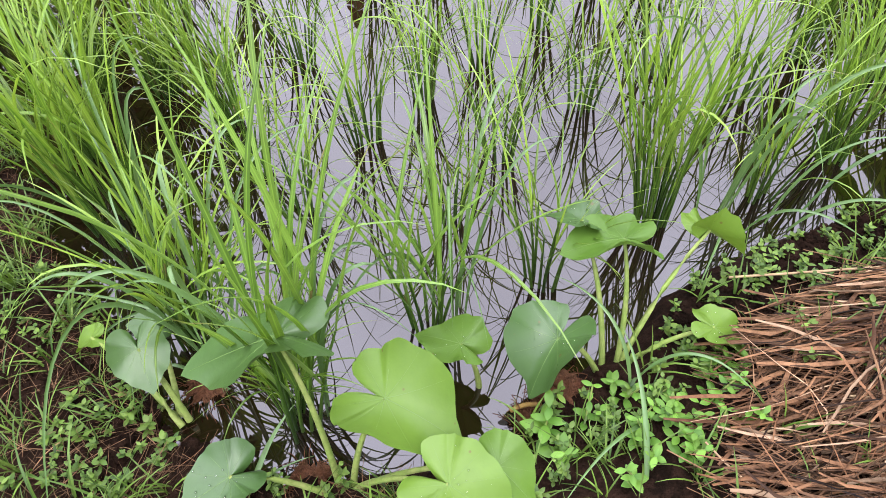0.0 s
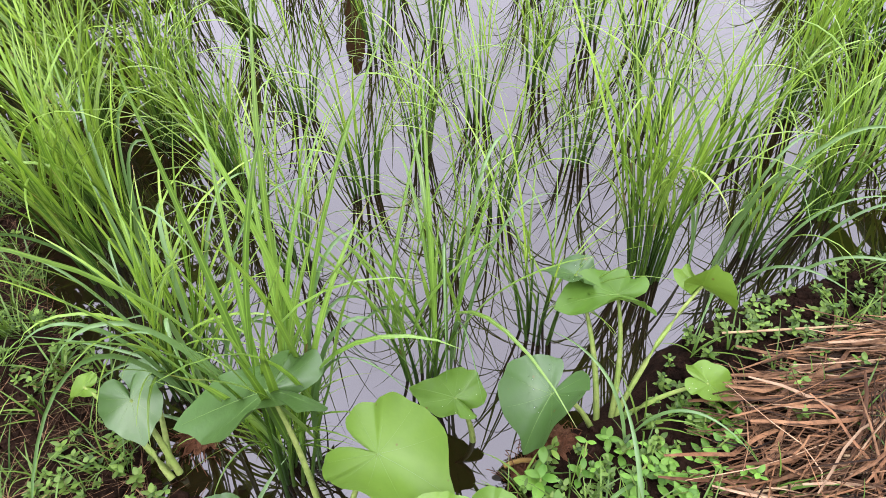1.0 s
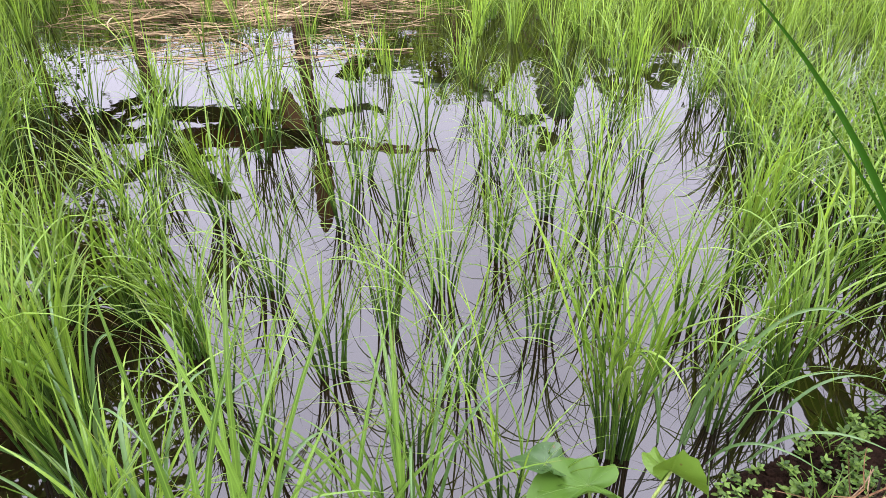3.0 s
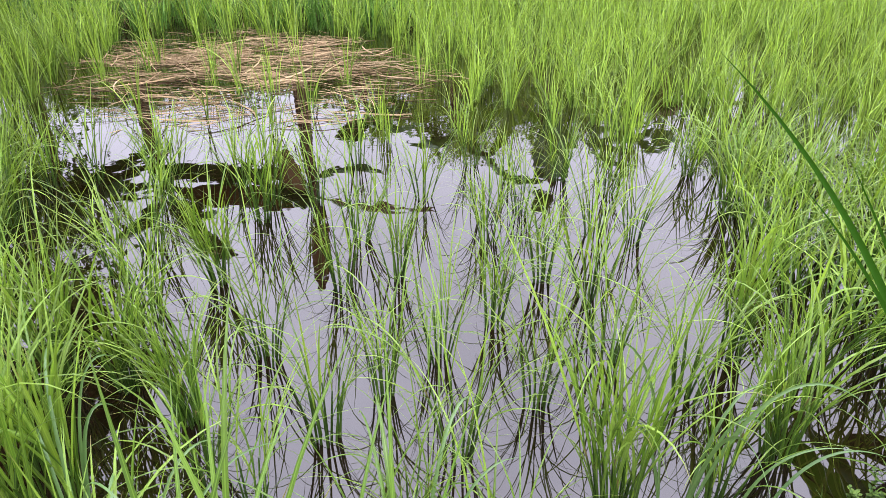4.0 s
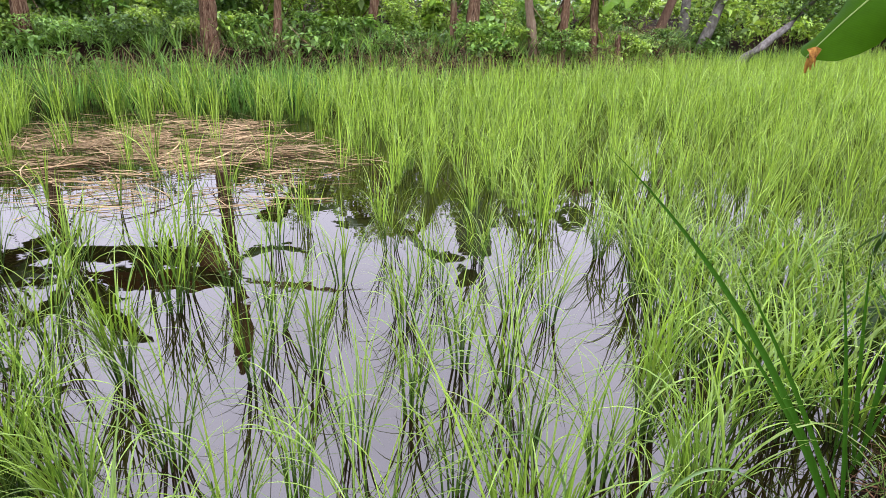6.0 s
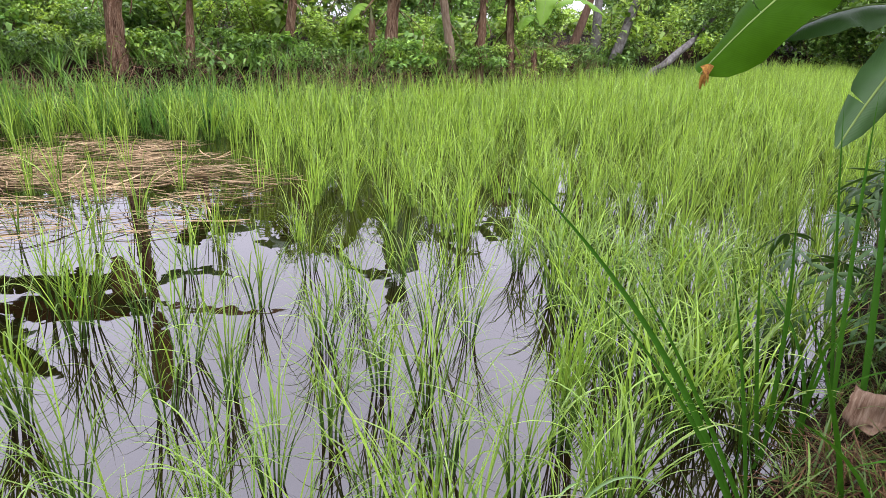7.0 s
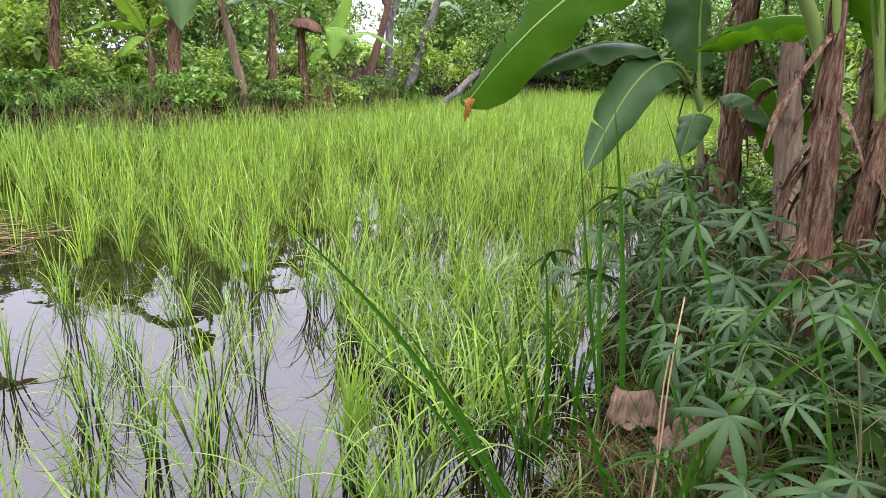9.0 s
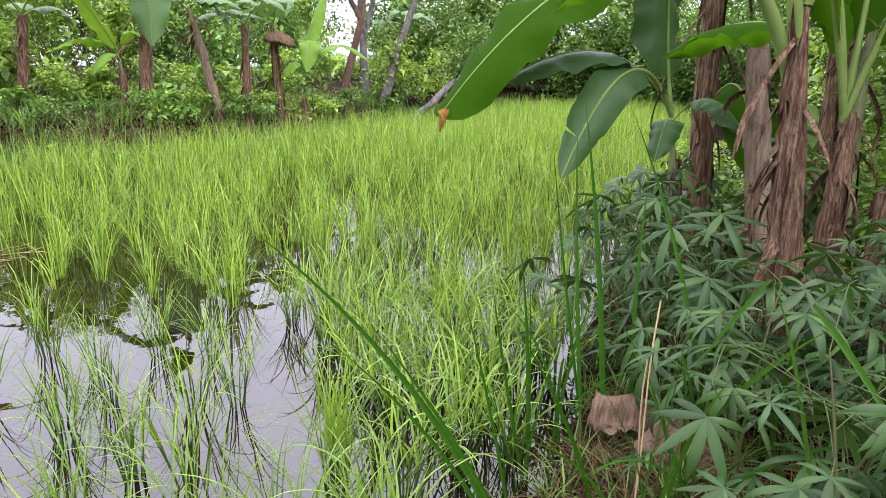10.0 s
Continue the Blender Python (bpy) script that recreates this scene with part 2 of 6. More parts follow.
M_MIDRIB = matter("banana_midrib", (0.45, 0.62, 0.18), (0.36, 0.52, 0.12), rough=0.45, bump=0.1)
M_PSEUDO = matter("banana_sheath_green", (0.62, 0.66, 0.36), (0.46, 0.50, 0.20), (0.24, 0.13, 0.07), scale=5, fine=22, rough=0.5, bump=0.2, stretch=(1, 1, 0.2))
M_SHEATH = matter("banana_sheath_dry", (0.36, 0.19, 0.115), (0.09, 0.036, 0.022), (0.86, 0.62, 0.42), scale=16, fine=75, rough=0.8, bump=0.9, dist=0.02, stretch=(1, 1, 0.09), island=0.65, spec=0.06)
M_DEADTRUNK = matter("weathered_banana_trunk", (0.60, 0.44, 0.31), (0.28, 0.17, 0.11), (0.80, 0.64, 0.47), scale=12, fine=60, rough=0.85, bump=0.8, dist=0.02, stretch=(1, 1, 0.10), island=0.35, spec=0.03)
M_DRYLEAF = matter("dry_banana_leaf", (0.40, 0.26, 0.17), (0.20, 0.11, 0.065), (0.56, 0.42, 0.30), stretch=(5, 0.6, 1), scale=7, fine=22, rough=0.75, bump=0.5)
M_STRAW = matter("dry_straw", (0.17, 0.082, 0.042), (0.40, 0.24, 0.13), (0.05, 0.022, 0.012), scale=3, fine=30, rough=0.7, bump=0.3, island=0.85)
M_THATCH = matter("matted_straw", (0.155, 0.066, 0.029), (0.43, 0.235, 0.118), (0.028, 0.011, 0.006), scale=4, fine=40, rough=0.5, bump=0.3, island=0.95, spec=0.10)
M_PALE = matter("pale_straw", (1.0, 0.74, 0.42), (0.80, 0.55, 0.30), (0.55, 0.36, 0.20), scale=3, fine=30, rough=0.7, bump=0.3, island=0.4)
M_WITHERED = matter("withered_tip", (0.75, 0.36, 0.07), (0.28, 0.10, 0.03), (0.9, 0.55, 0.12), scale=30, fine=80, rough=0.8, bump=0.4)
M_BLEACHED = matter("bleached_straw", (0.78, 0.54, 0.34), (0.56, 0.36, 0.21), (0.30, 0.17, 0.10), scale=3, fine=30, rough=0.7, bump=0.3, island=0.5)
M_MUD = matter("wet_mud", (0.014, 0.009, 0.006), (0.038, 0.021, 0.014), (0.078, 0.042, 0.028), scale=5, fine=45, rough=0.8, bump=0.9, dist=0.02, spec=0.02)
M_ROOT = matter("root_soil", (0.22, 0.085, 0.042), (0.40, 0.19, 0.10), (0.07, 0.028, 0.018), scale=20, fine=90, rough=0.9, bump=1.0, dist=0.01)
M_BARK = matter("mottled_bark", (0.46, 0.42, 0.39), (0.14, 0.11, 0.10), (0.70, 0.67, 0.63), scale=5, fine=16, rough=0.9, bump=0.6, stretch=(1, 1, 0.5))
M_BROWNBARK = matter("brown_bark", (0.28, 0.16, 0.11), (0.42, 0.27, 0.20), (0.14, 0.07, 0.05), scale=6, fine=25, rough=0.9, bump=0.6, stretch=(1, 1, 0.3))



def dew_material():
    m, n, l, out = shader("dew")
    g = n.new("ShaderNodeBsdfGlass")
    g.inputs["IOR"].default_value, g.inputs["Roughness"].default_value = 1.33, 0.0
    l.new(g.outputs[0], out.inputs[0])
    return m


M_DEW = dew_material()


# ---- mesh helpers ----
class Buf:
    """Gathers ribbons, tubes and leaves into one mesh."""

    def __init__(self):
        self.v, self.f, self.uv = [], [], []

    def grid(self, rows, uvs, closed=False):
        """rows: lists of points of equal length, joined into quads."""
        o, k = len(self.v), len(rows[0])
        for r in rows:
            self.v.extend(r)
        for u in uvs:
            self.uv.extend(u)
        for i in range(len(rows) - 1):
            for j in range(k if closed else k - 1):
                a, b = o + i * k + j, o + i * k + (j + 1) % k
                self.f.append((a, b, b + k, a + k))

    def mesh(self, name, material, smooth=True):
        me = bpy.data.meshes.new(name)
        me.from_pydata(self.v, [], self.f)
        lay = me.uv_layers.new(name="UVMap")
        idx = np.empty(len(me.loops), dtype=np.int32)
        me.loops.foreach_get("vertex_index", idx)
        lay.data.foreach_set("uv", np.array(self.uv, dtype=np.float32)[idx].ravel())
        if smooth:
            me.polygons.foreach_set("use_smooth", np.ones(len(me.polygons), dtype=bool))
        for x in (material if isinstance(material, (list, tuple)) else [material]):
            me.materials.append(x)
        return me


def part(name, data, parent, label=""):
    ob = new(name, data)
    ob.parent = parent
    if label:
        ob["label"] = label
    return ob


def thing(name, label, category, data=None, at=None, group="", kind=""):
    ob = tagged(new(name, data), label, category, group, kind)
    if at is not None:
        ob.matrix_basis = at
    return ob


def arc(base, az, elev0, droop, length, segs):
    """Points along a stalk that starts at elev0 above level and bends down by droop over its length (radians)."""
    pts, p, dl = [Vector(base)], Vector(base), length / segs
    for i in range(segs):
        e = elev0 - droop * ((i + 0.5) / segs) ** 1.6
        p = p + Vector((math.cos(az) * math.cos(e), math.sin(az) * math.cos(e), math.sin(e))) * dl
        pts.append(p.copy())
    return pts


def blade_width(s):
    return min(1.0, 0.45 + 2.5 * s) * (1 - s ** 2.2) ** 0.9 if s < 1 else 0.0


def ribbon(buf, pts, width, fold=0.25, twist=0.0, side=None, across=2, shape=blade_width):
    n = len(pts)
    rows, uvs = [], []
    for i, p in enumerate(pts):
        s = i / (n - 1)
        t = (pts[min(i + 1, n - 1)] - pts[max(i - 1, 0)]).normalized()
        h = side if side is not None else Vector((-t.y, t.x, 0))
        h = h - t * h.dot(t)
        if h.length < 1e-4:
            h = Vector((1, 0, 0))
        h.normalize()
        up = h.cross(t)
        a = twist * s
        h, up = h * math.cos(a) + up * math.sin(a), up * math.cos(a) - h * math.sin(a)
        w = max(width * shape(s), 0.0004) / 2
        if across == 1:
            rows.append([p - h * w, p + h * w])
            uvs.append([(0, s), (1, s)])
        else:
            rows.append([p - h * w - up * w * -fold, p, p + h * w - up * w * -fold])
            uvs.append([(0, s), (0.5, s), (1, s)])
    buf.grid(rows, uvs)


def tube(buf, pts, radii, sides=6):
    rows, uvs, n = [], [], len(pts)
    for i, p in enumerate(pts):
        t = (pts[min(i + 1, n - 1)] - pts[max(i - 1, 0)]).normalized()
        a = t.orthogonal().normalized() if abs(t.z) < 0.7 else Vector((1, 0, 0)) - t * t.x
        a.normalize()
        b = t.cross(a)
        r = radii[i] if isinstance(radii, (list, tuple)) else radii
        rows.append([p + (a * math.cos(2 * math.pi * k / sides) + b * math.sin(2 * math.pi * k / sides)) * r for k in range(sides)])
        uvs.append([(k / sides, i / (n - 1)) for k in range(sides)])
    buf.grid(rows, uvs, True)


def inside(x, y, poly):
    hit = False
    for (x0, y0), (x1, y1) in zip(poly, poly[1:] + poly[:1]):
        if (y0 > y) != (y1 > y) and x < (x1 - x0) * (y - y0) / (y1 - y0) + x0:
            hit = not hit
    return hit


def edge_distance(px, py, poly):
    """Distance to the outline, for arrays."""
    best = np.full(np.shape(px), 1e9)
    for (x0, y0), (x1, y1) in zip(poly, poly[1:] + poly[:1]):
        dx, dy = x1 - x0, y1 - y0
        s = np.clip(((px - x0) * dx + (py - y0) * dy) / (dx * dx + dy * dy), 0, 1)
        best = np.minimum(best, np.hypot(px - x0 - s * dx, py - y0 - s * dy))
    return best


# ---- the ground and the water ----
FIELD = [(-0.33, 0.46), (0.02, 0.48), (0.15, 0.60), (0.38, 0.74), (0.49, 0.86), (0.77, 1.04), (1.05, 1.14), (1.57, 1.42), (2.2, 1.8), (2.8, 2.4),
         (4.4, 3.55), (7.0, 5.0), (9.5, 6.2), (13.5, 9.2), (17, 13.0), (16.5, 16.5), (13, 17.2), (8, 13.5), (5.2, 11.7), (2.6, 10.3), (0, 10.2), (-5, 10.0),
         (-10, 10.2), (-6, 6.2), (-2.7, 3.0), (-1.40, 1.66), (-1.08, 1.18), (-0.78, 0.84), (-0.57, 0.58)]
OPEN = [(-0.9, 1.2), (-2.1, 3.3), (-3.0, 5.4), (-3.0, 8.3), (0.0, 7.6), (0.4, 5.3), (1.0, 4.3), (1.5, 3.5), (1.45, 2.7), (1.25, 1.95), (1.05, 1.45), (0.3, 0.8), (-0.6, 0.8)]


def in_field(px, py):
    hit = np.zeros(np.shape(px), dtype=bool)
    for (x0, y0), (x1, y1) in zip(FIELD, FIELD[1:] + FIELD[:1]):
        if y0 != y1:
            hit ^= ((y0 > py) != (y1 > py)) & (px < (x1 - x0) * (py - y0) / (y1 - y0) + x0)
    return hit


def ground_height(px, py):
    px, py = np.asarray(px, float), np.asarray(py, float)
    d = edge_distance(px, py, FIELD)
    d = np.where(in_field(px, py), -d, d)
    s = lambda a, b: (lambda q: q * q * (3 - 2 * q))(np.clip((d - a) / (b - a), 0, 1))
    far = np.clip((py - 0.55 * px - 5.5) / 2.0, 0, 1)
    near = -0.07 + 0.11 * s(-0.10, 0.06) + 0.09 * s(0.05, 0.5) + 0.08 * s(0.6, 2.5)
    bank = -0.07 + 0.12 * s(-0.15, 0.05) + 0.58 * s(0.0, 0.7) + 0.35 * s(0.7, 4)
    bumps = 0.018 * np.sin(9.1 * px + 3 * np.sin(5 * py)) * np.sin(8.3 * py + 2 * np.sin(6 * px)) + 0.03 * np.sin(2.1 * px + 1) * np.sin(1.7 * py)
    return near * (1 - far) + bank * far + bumps * np.where(d > -0.05, 1, 0.4)


def gz(x, y):
    return float(ground_height(np.array([x]), np.array([y]))[0])


def spaced(lo, hi, fine_lo, fine_hi, fine):
    mid = list(np.arange(fine_lo, fine_hi, fine))
    up, step = [fine_hi], fine
    while up[-1] < hi:
        step *= 1.12
        up.append(up[-1] + step)
    down, step = [fine_lo - fine], fine
    while down[-1] > lo:
        step *= 1.12
        down.append(down[-1] - step)
    return np.array(down[::-1] + mid + up)


gx, gy = spaced(-300, 300, -1.8, 4.6, 0.045), spaced(-300, 400, -0.6, 4.0, 0.045)
XX, YY = np.meshgrid(gx, gy)
ZZ = ground_height(XX, YY)
gbuf = Buf()
gbuf.v = [tuple(p) for p in np.stack([XX, YY, ZZ], -1).reshape(-1, 3)]
gbuf.uv = [(p[0], p[1]) for p in gbuf.v]
w_ = len(gx)
gbuf.f = [(j * w_ + i, j * w_ + i + 1, (j + 1) * w_ + i + 1, (j + 1) * w_ + i) for j in range(len(gy) - 1) for i in range(w_ - 1)]
thing("ground", "dark wet brown mud bund and banks round the paddy", "ground", gbuf.mesh("ground", M_MUD), kind="structure")

wbuf = Buf()
wbuf.grid([[Vector((-14, -0.2, 0)), Vector((34, -0.2, 0))], [Vector((-14, 32, 0)), Vector((34, 32, 0))]], [[(0, 0), (1, 0)], [(0, 1), (1, 1)]])
thing("water", "still shallow brown paddy water mirroring the overcast sky", "water", wbuf.mesh("water", M_WATER), kind="structure")


# ---- scattering of many small pieces into one mesh ----
def arrays(buf):
    return np.array([tuple(p) for p in buf.v], dtype=np.float32), np.array(buf.f, dtype=np.int32), np.array(buf.uv, dtype=np.float32)


def mesh_from(name, v, f, uv, material):
    me = bpy.data.meshes.new(name)
    me.vertices.add(len(v))
    me.vertices.foreach_set("co", v.astype(np.float32).ravel())
    me.loops.add(f.size)
    me.loops.foreach_set("vertex_index", f.astype(np.int32).ravel())
    me.polygons.add(len(f))
    me.polygons.foreach_set("loop_start", np.arange(0, f.size, 4, dtype=np.int32))
    me.polygons.foreach_set("use_smooth", np.ones(len(f), dtype=bool))
    me.update(calc_edges=True)
    lay = me.uv_layers.new(name="UVMap")
    lay.data.foreach_set("uv", uv[f.ravel()].astype(np.float32).ravel())
    me.materials.append(material)
    return me


def scatter(name, variants, spots, material):
    """spots: (x, y, z, turn, size, variant) or with a 3x3 matrix in place of turn."""
    vs, fs, us, o = [], [], [], 0
    for x, y, z, turn, size, k in spots:
        v, f, uv = variants[k % len(variants)]
        if isinstance(turn, np.ndarray):
            q = v @ turn.T * size
        else:
            c, s = math.cos(turn), math.sin(turn)
            q = np.stack([v[:, 0] * c - v[:, 1] * s, v[:, 0] * s + v[:, 1] * c, v[:, 2]], 1) * size
        vs.append(q + np.array((x, y, z), dtype=np.float32))
        fs.append(f + o)
        us.append(uv)
        o += len(v)
    return mesh_from(name, np.concatenate(vs), np.concatenate(fs), np.concatenate(us), material)


def turned(yaw, pitch, roll):
    return np.array(Euler((pitch, roll, yaw)).to_matrix(), dtype=np.float32)


# ---- rice ----
def tiller(rng, az, lean, height, width, leaves=4, arch=0.48, opening=1.0):
    """One upright stem and its leaf blades, as (stem mesh data, list of blade buffers)."""
    stem = Buf()
    sl = height * rng.uniform(0.30, 0.44)
    pts = arc((0, 0, -0.05), az, math.pi / 2 - lean, rng.uniform(0.0, 0.25), sl + 0.05, 5)
    tube(stem, pts, [0.0042, 0.0040, 0.0037, 0.0033, 0.0028, 0.0020], 5)
    blades = []
    for k in range(leaves):
        s = 0.35 + 0.65 * (k + 1) / leaves
        i = min(4, int(s * 5 - 0.01))
        p = pts[i].lerp(pts[i + 1], min(1, s * 5 - i))
        top = k == leaves - 1
        b = Buf()
        a = az + rng.uniform(-1.2, 1.2) * (1 if opening > 0.7 else 2.4) + (math.pi * (k % 2) * rng.choice((0, 0.35)))
        L = height * rng.uniform(0.5, 0.78) * (0.85 if top else 1.0)
        e0 = math.pi / 2 - lean - opening * (rng.uniform(0.02, 0.18) if top else rng.uniform(0.1, 0.4))
        droop = rng.uniform(0.1, 0.8) if rng.random() > arch else rng.uniform(0.9, 2.5)
        ribbon(b, arc(p, a, e0, droop, L, 9), width * rng.uniform(0.75, 1.2), fold=0.35, twist=rng.uniform(-0.8, 0.8))
        blades.append(b)
    return stem, blades


def rice_full(seed, tillers, height, spread, width, arch, lean=None, root=0.035, opening=1.0, label="bright green rice plant with arching blades standing in water", leaf=None):
    """A near rice hill: each tiller a part, each blade a part of its tiller. lean: azimuth and angle of a hill that leans over."""
    rng = random.Random(seed)
    hill = thing("rice_plant", label, "rice plant", group="rice plants in the paddy")
    for k in range(tillers):
        az = 2 * math.pi * k / tillers + rng.uniform(-0.4, 0.4)
        r = root * math.sqrt(rng.random())
        tilt, way = rng.uniform(0.02, spread), az
        if lean:
            v = Vector((math.cos(az) * tilt + math.cos(lean[0]) * lean[1] * rng.uniform(0.5, 1.4), math.sin(az) * tilt + math.sin(lean[0]) * lean[1] * rng.uniform(0.5, 1.4)))
            tilt, way = v.length, math.atan2(v.y, v.x)
        st, bl = tiller(rng, way, tilt, height * rng.uniform(0.75, 1.08), width, rng.choice((3, 4)), arch, opening)
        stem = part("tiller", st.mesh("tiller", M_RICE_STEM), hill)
        stem.location = (r * math.cos(az), r * math.sin(az), 0)
        for b in bl:
            part("leaf_blade", b.mesh("leaf_blade", leaf or M_RICE), stem)
    return hill


def rice_light(seed, tillers, height, spread, width):
    """A rice hill further off: each tiller with its blades is one part."""
    rng = random.Random(seed)
    hill = thing("rice_plant", "yellow-green rice plant with thin blades standing in water", "rice plant", group="rice plants in the paddy")
    for k in range(tillers):
        az = 2 * math.pi * k / tillers + rng.uniform(-0.4, 0.4)
        r = 0.035 * math.sqrt(rng.random())
        st, bl = tiller(rng, az, rng.uniform(0.02, spread), height * rng.uniform(0.8, 1.08), width, rng.choice((3, 4)), 0.40)
        nst = len(st.f)
        for b in bl:
            o = len(st.v)
            st.v += b.v
            st.uv += b.uv
            st.f += [tuple(i + o for i in q) for q in b.f]
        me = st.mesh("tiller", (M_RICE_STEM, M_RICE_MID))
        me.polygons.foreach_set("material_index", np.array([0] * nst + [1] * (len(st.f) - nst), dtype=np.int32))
        part("tiller", me, hill).location = (r * math.cos(az), r * math.sin(az), 0)
    return hill


def rice_far_variant(seed, blades, height, spread, width):
    rng, b = random.Random(seed), Buf()
    for k in range(blades):
        az = rng.uniform(0, 2 * math.pi)
        r = 0.05 * math.sqrt(rng.random())
        a2 = az + rng.uniform(-1, 1)
        L = height * rng.uniform(0.7, 1.12)
        droop = rng.uniform(0.05, 0.6) if rng.random() < 0.6 else rng.uniform(0.7, 1.9)
        ribbon(b, arc((r * math.cos(az), r * math.sin(az), -0.02), a2, math.pi / 2 - rng.uniform(0, spread), droop, L, 5), width * rng.uniform(0.8, 1.3), across=1, twist=rng.uniform(-0.6, 0.6))
    return arrays(b)


# hills round the near edge of the paddy: x, y, variant, size, turn
NEAR = [(0.47, 1.12, 0, 1.0, 0.3), (-0.84, 1.13, 1, 1.0, 0.0), (-1.02, 1.40, 4, 0.95, 0.2), (-0.32, 0.59, 2, 1.0, 0.0), (-0.07, 0.80, 3, 1.0, 0.0), (-0.58, 0.80, 4, 1.0, 0.0),
        (-0.34, 0.62, 4, 0.62, 0.9), (0.18, 0.93, 5, 0.95, 1.0), (0.11, 1.37, 6, 1.0, 0.4), (-0.10, 1.63, 7, 0.95, 1.3), (-0.25, 1.45, 5, 1.0, 2.2), (-0.66, 1.55, 4, 0.85, 2.6), (-0.49, 1.84, 6, 1.0, 3.3),
        (0.28, 2.02, 7, 1.0, 0.8), (-0.06, 2.37, 5, 1.0, 3.1), (-0.29, 2.30, 6, 0.95, 5.0), (-0.78, 2.36, 4, 0.9, 4.0), (0.52, 2.34, 7, 1.05, 3.9), (0.36, 1.58, 5, 0.95, 4.6),
        (0.62, 1.76, 6, 1.05, 0.1), (-0.02, 1.13, 7, 0.8, 2.6), (-0.40, 1.17, 6, 0.9, 1.7), (0.82, 1.60, 7, 1.0, 5.5), (1.06, 1.80, 0, 0.92, 2.0), (0.98, 1.33, 4, 1.0, 1.2),
        (0.75, 1.20, 5, 0.9, 5.6), (-0.90, 1.72, 4, 1.0, 5.1), (-1.10, 1.75, 0, 0.95, 1.6), (0.08, 1.82, 6, 0.9, 2.2), (-0.55, 1.33, 7, 0.9, 0.6)]
full = [rice_full(11, 20, 0.80, 0.13, 0.0076, 0.30, lean=(2.6, 0.05), root=0.045, opening=0.7), rice_full(12, 23, 0.78, 0.12, 0.0100, 0.14, lean=(2.7, 0.10), root=0.07, opening=0.6, label="dense bright green rice clump at the edge of the muddy bund"),
        rice_full(13, 9, 0.98, 0.06, 0.0140, 0.12, lean=(0.2, 0.10), opening=0.45, label="tall rice plant with broad upright pale green blades", leaf=M_RICE_BROAD), rice_full(15, 9, 0.74, 0.16, 0.0105, 0.22, opening=0.7, label="rice plant with broad spreading pale green blades", leaf=M_RICE_BROAD),
        rice_full(16, 20, 0.62, 0.19, 0.0076, 0.42, lean=(0.3, 0.08)), rice_full(17, 10, 0.62, 0.22, 0.0056, 0.66, label="thin rice plant with fine arching blades standing in water"),
        rice_full(18, 10, 0.64, 0.26, 0.0054, 0.60, label="thin rice plant with fine arching blades standing in water"), rice_full(19, 11, 0.62, 0.20, 0.0058, 0.68, label="thin rice plant with fine arching blades standing in water")]
used_full = set()


def put_thing(ob, done, key, m, size):
    """The first use moves the built one, later ones copy it."""
    c = ob
    if key in done:
        c = copy_thing(ob, m)
    else:
        done.add(key)
        c.matrix_basis = m
    c.scale = (size, size, size)
    return c


for x, y, k, size, turn in NEAR:
    put_thing(full[k], used_full, k, pose(x, y, 0, 0, 0, math.degrees(turn)), size)

rng = random.Random(5)
thin = [rice_light(21 + k, rng.randint(7, 9), 0.56, 0.26, 0.0066) for k in range(4)]
thick = [rice_light(31 + k, rng.randint(11, 13), 0.58, 0.32, 0.0090) for k in range(4)]
used_mid = set()
far_v = [rice_far_variant(51 + k, 22, 0.56, 0.34, 0.0088) for k in range(14)]
sparse_v = [rice_far_variant(71 + k, 11, 0.52, 0.28, 0.0082) for k in range(8)]
far_spots, sparse_spots, deep_spots = [], [], []
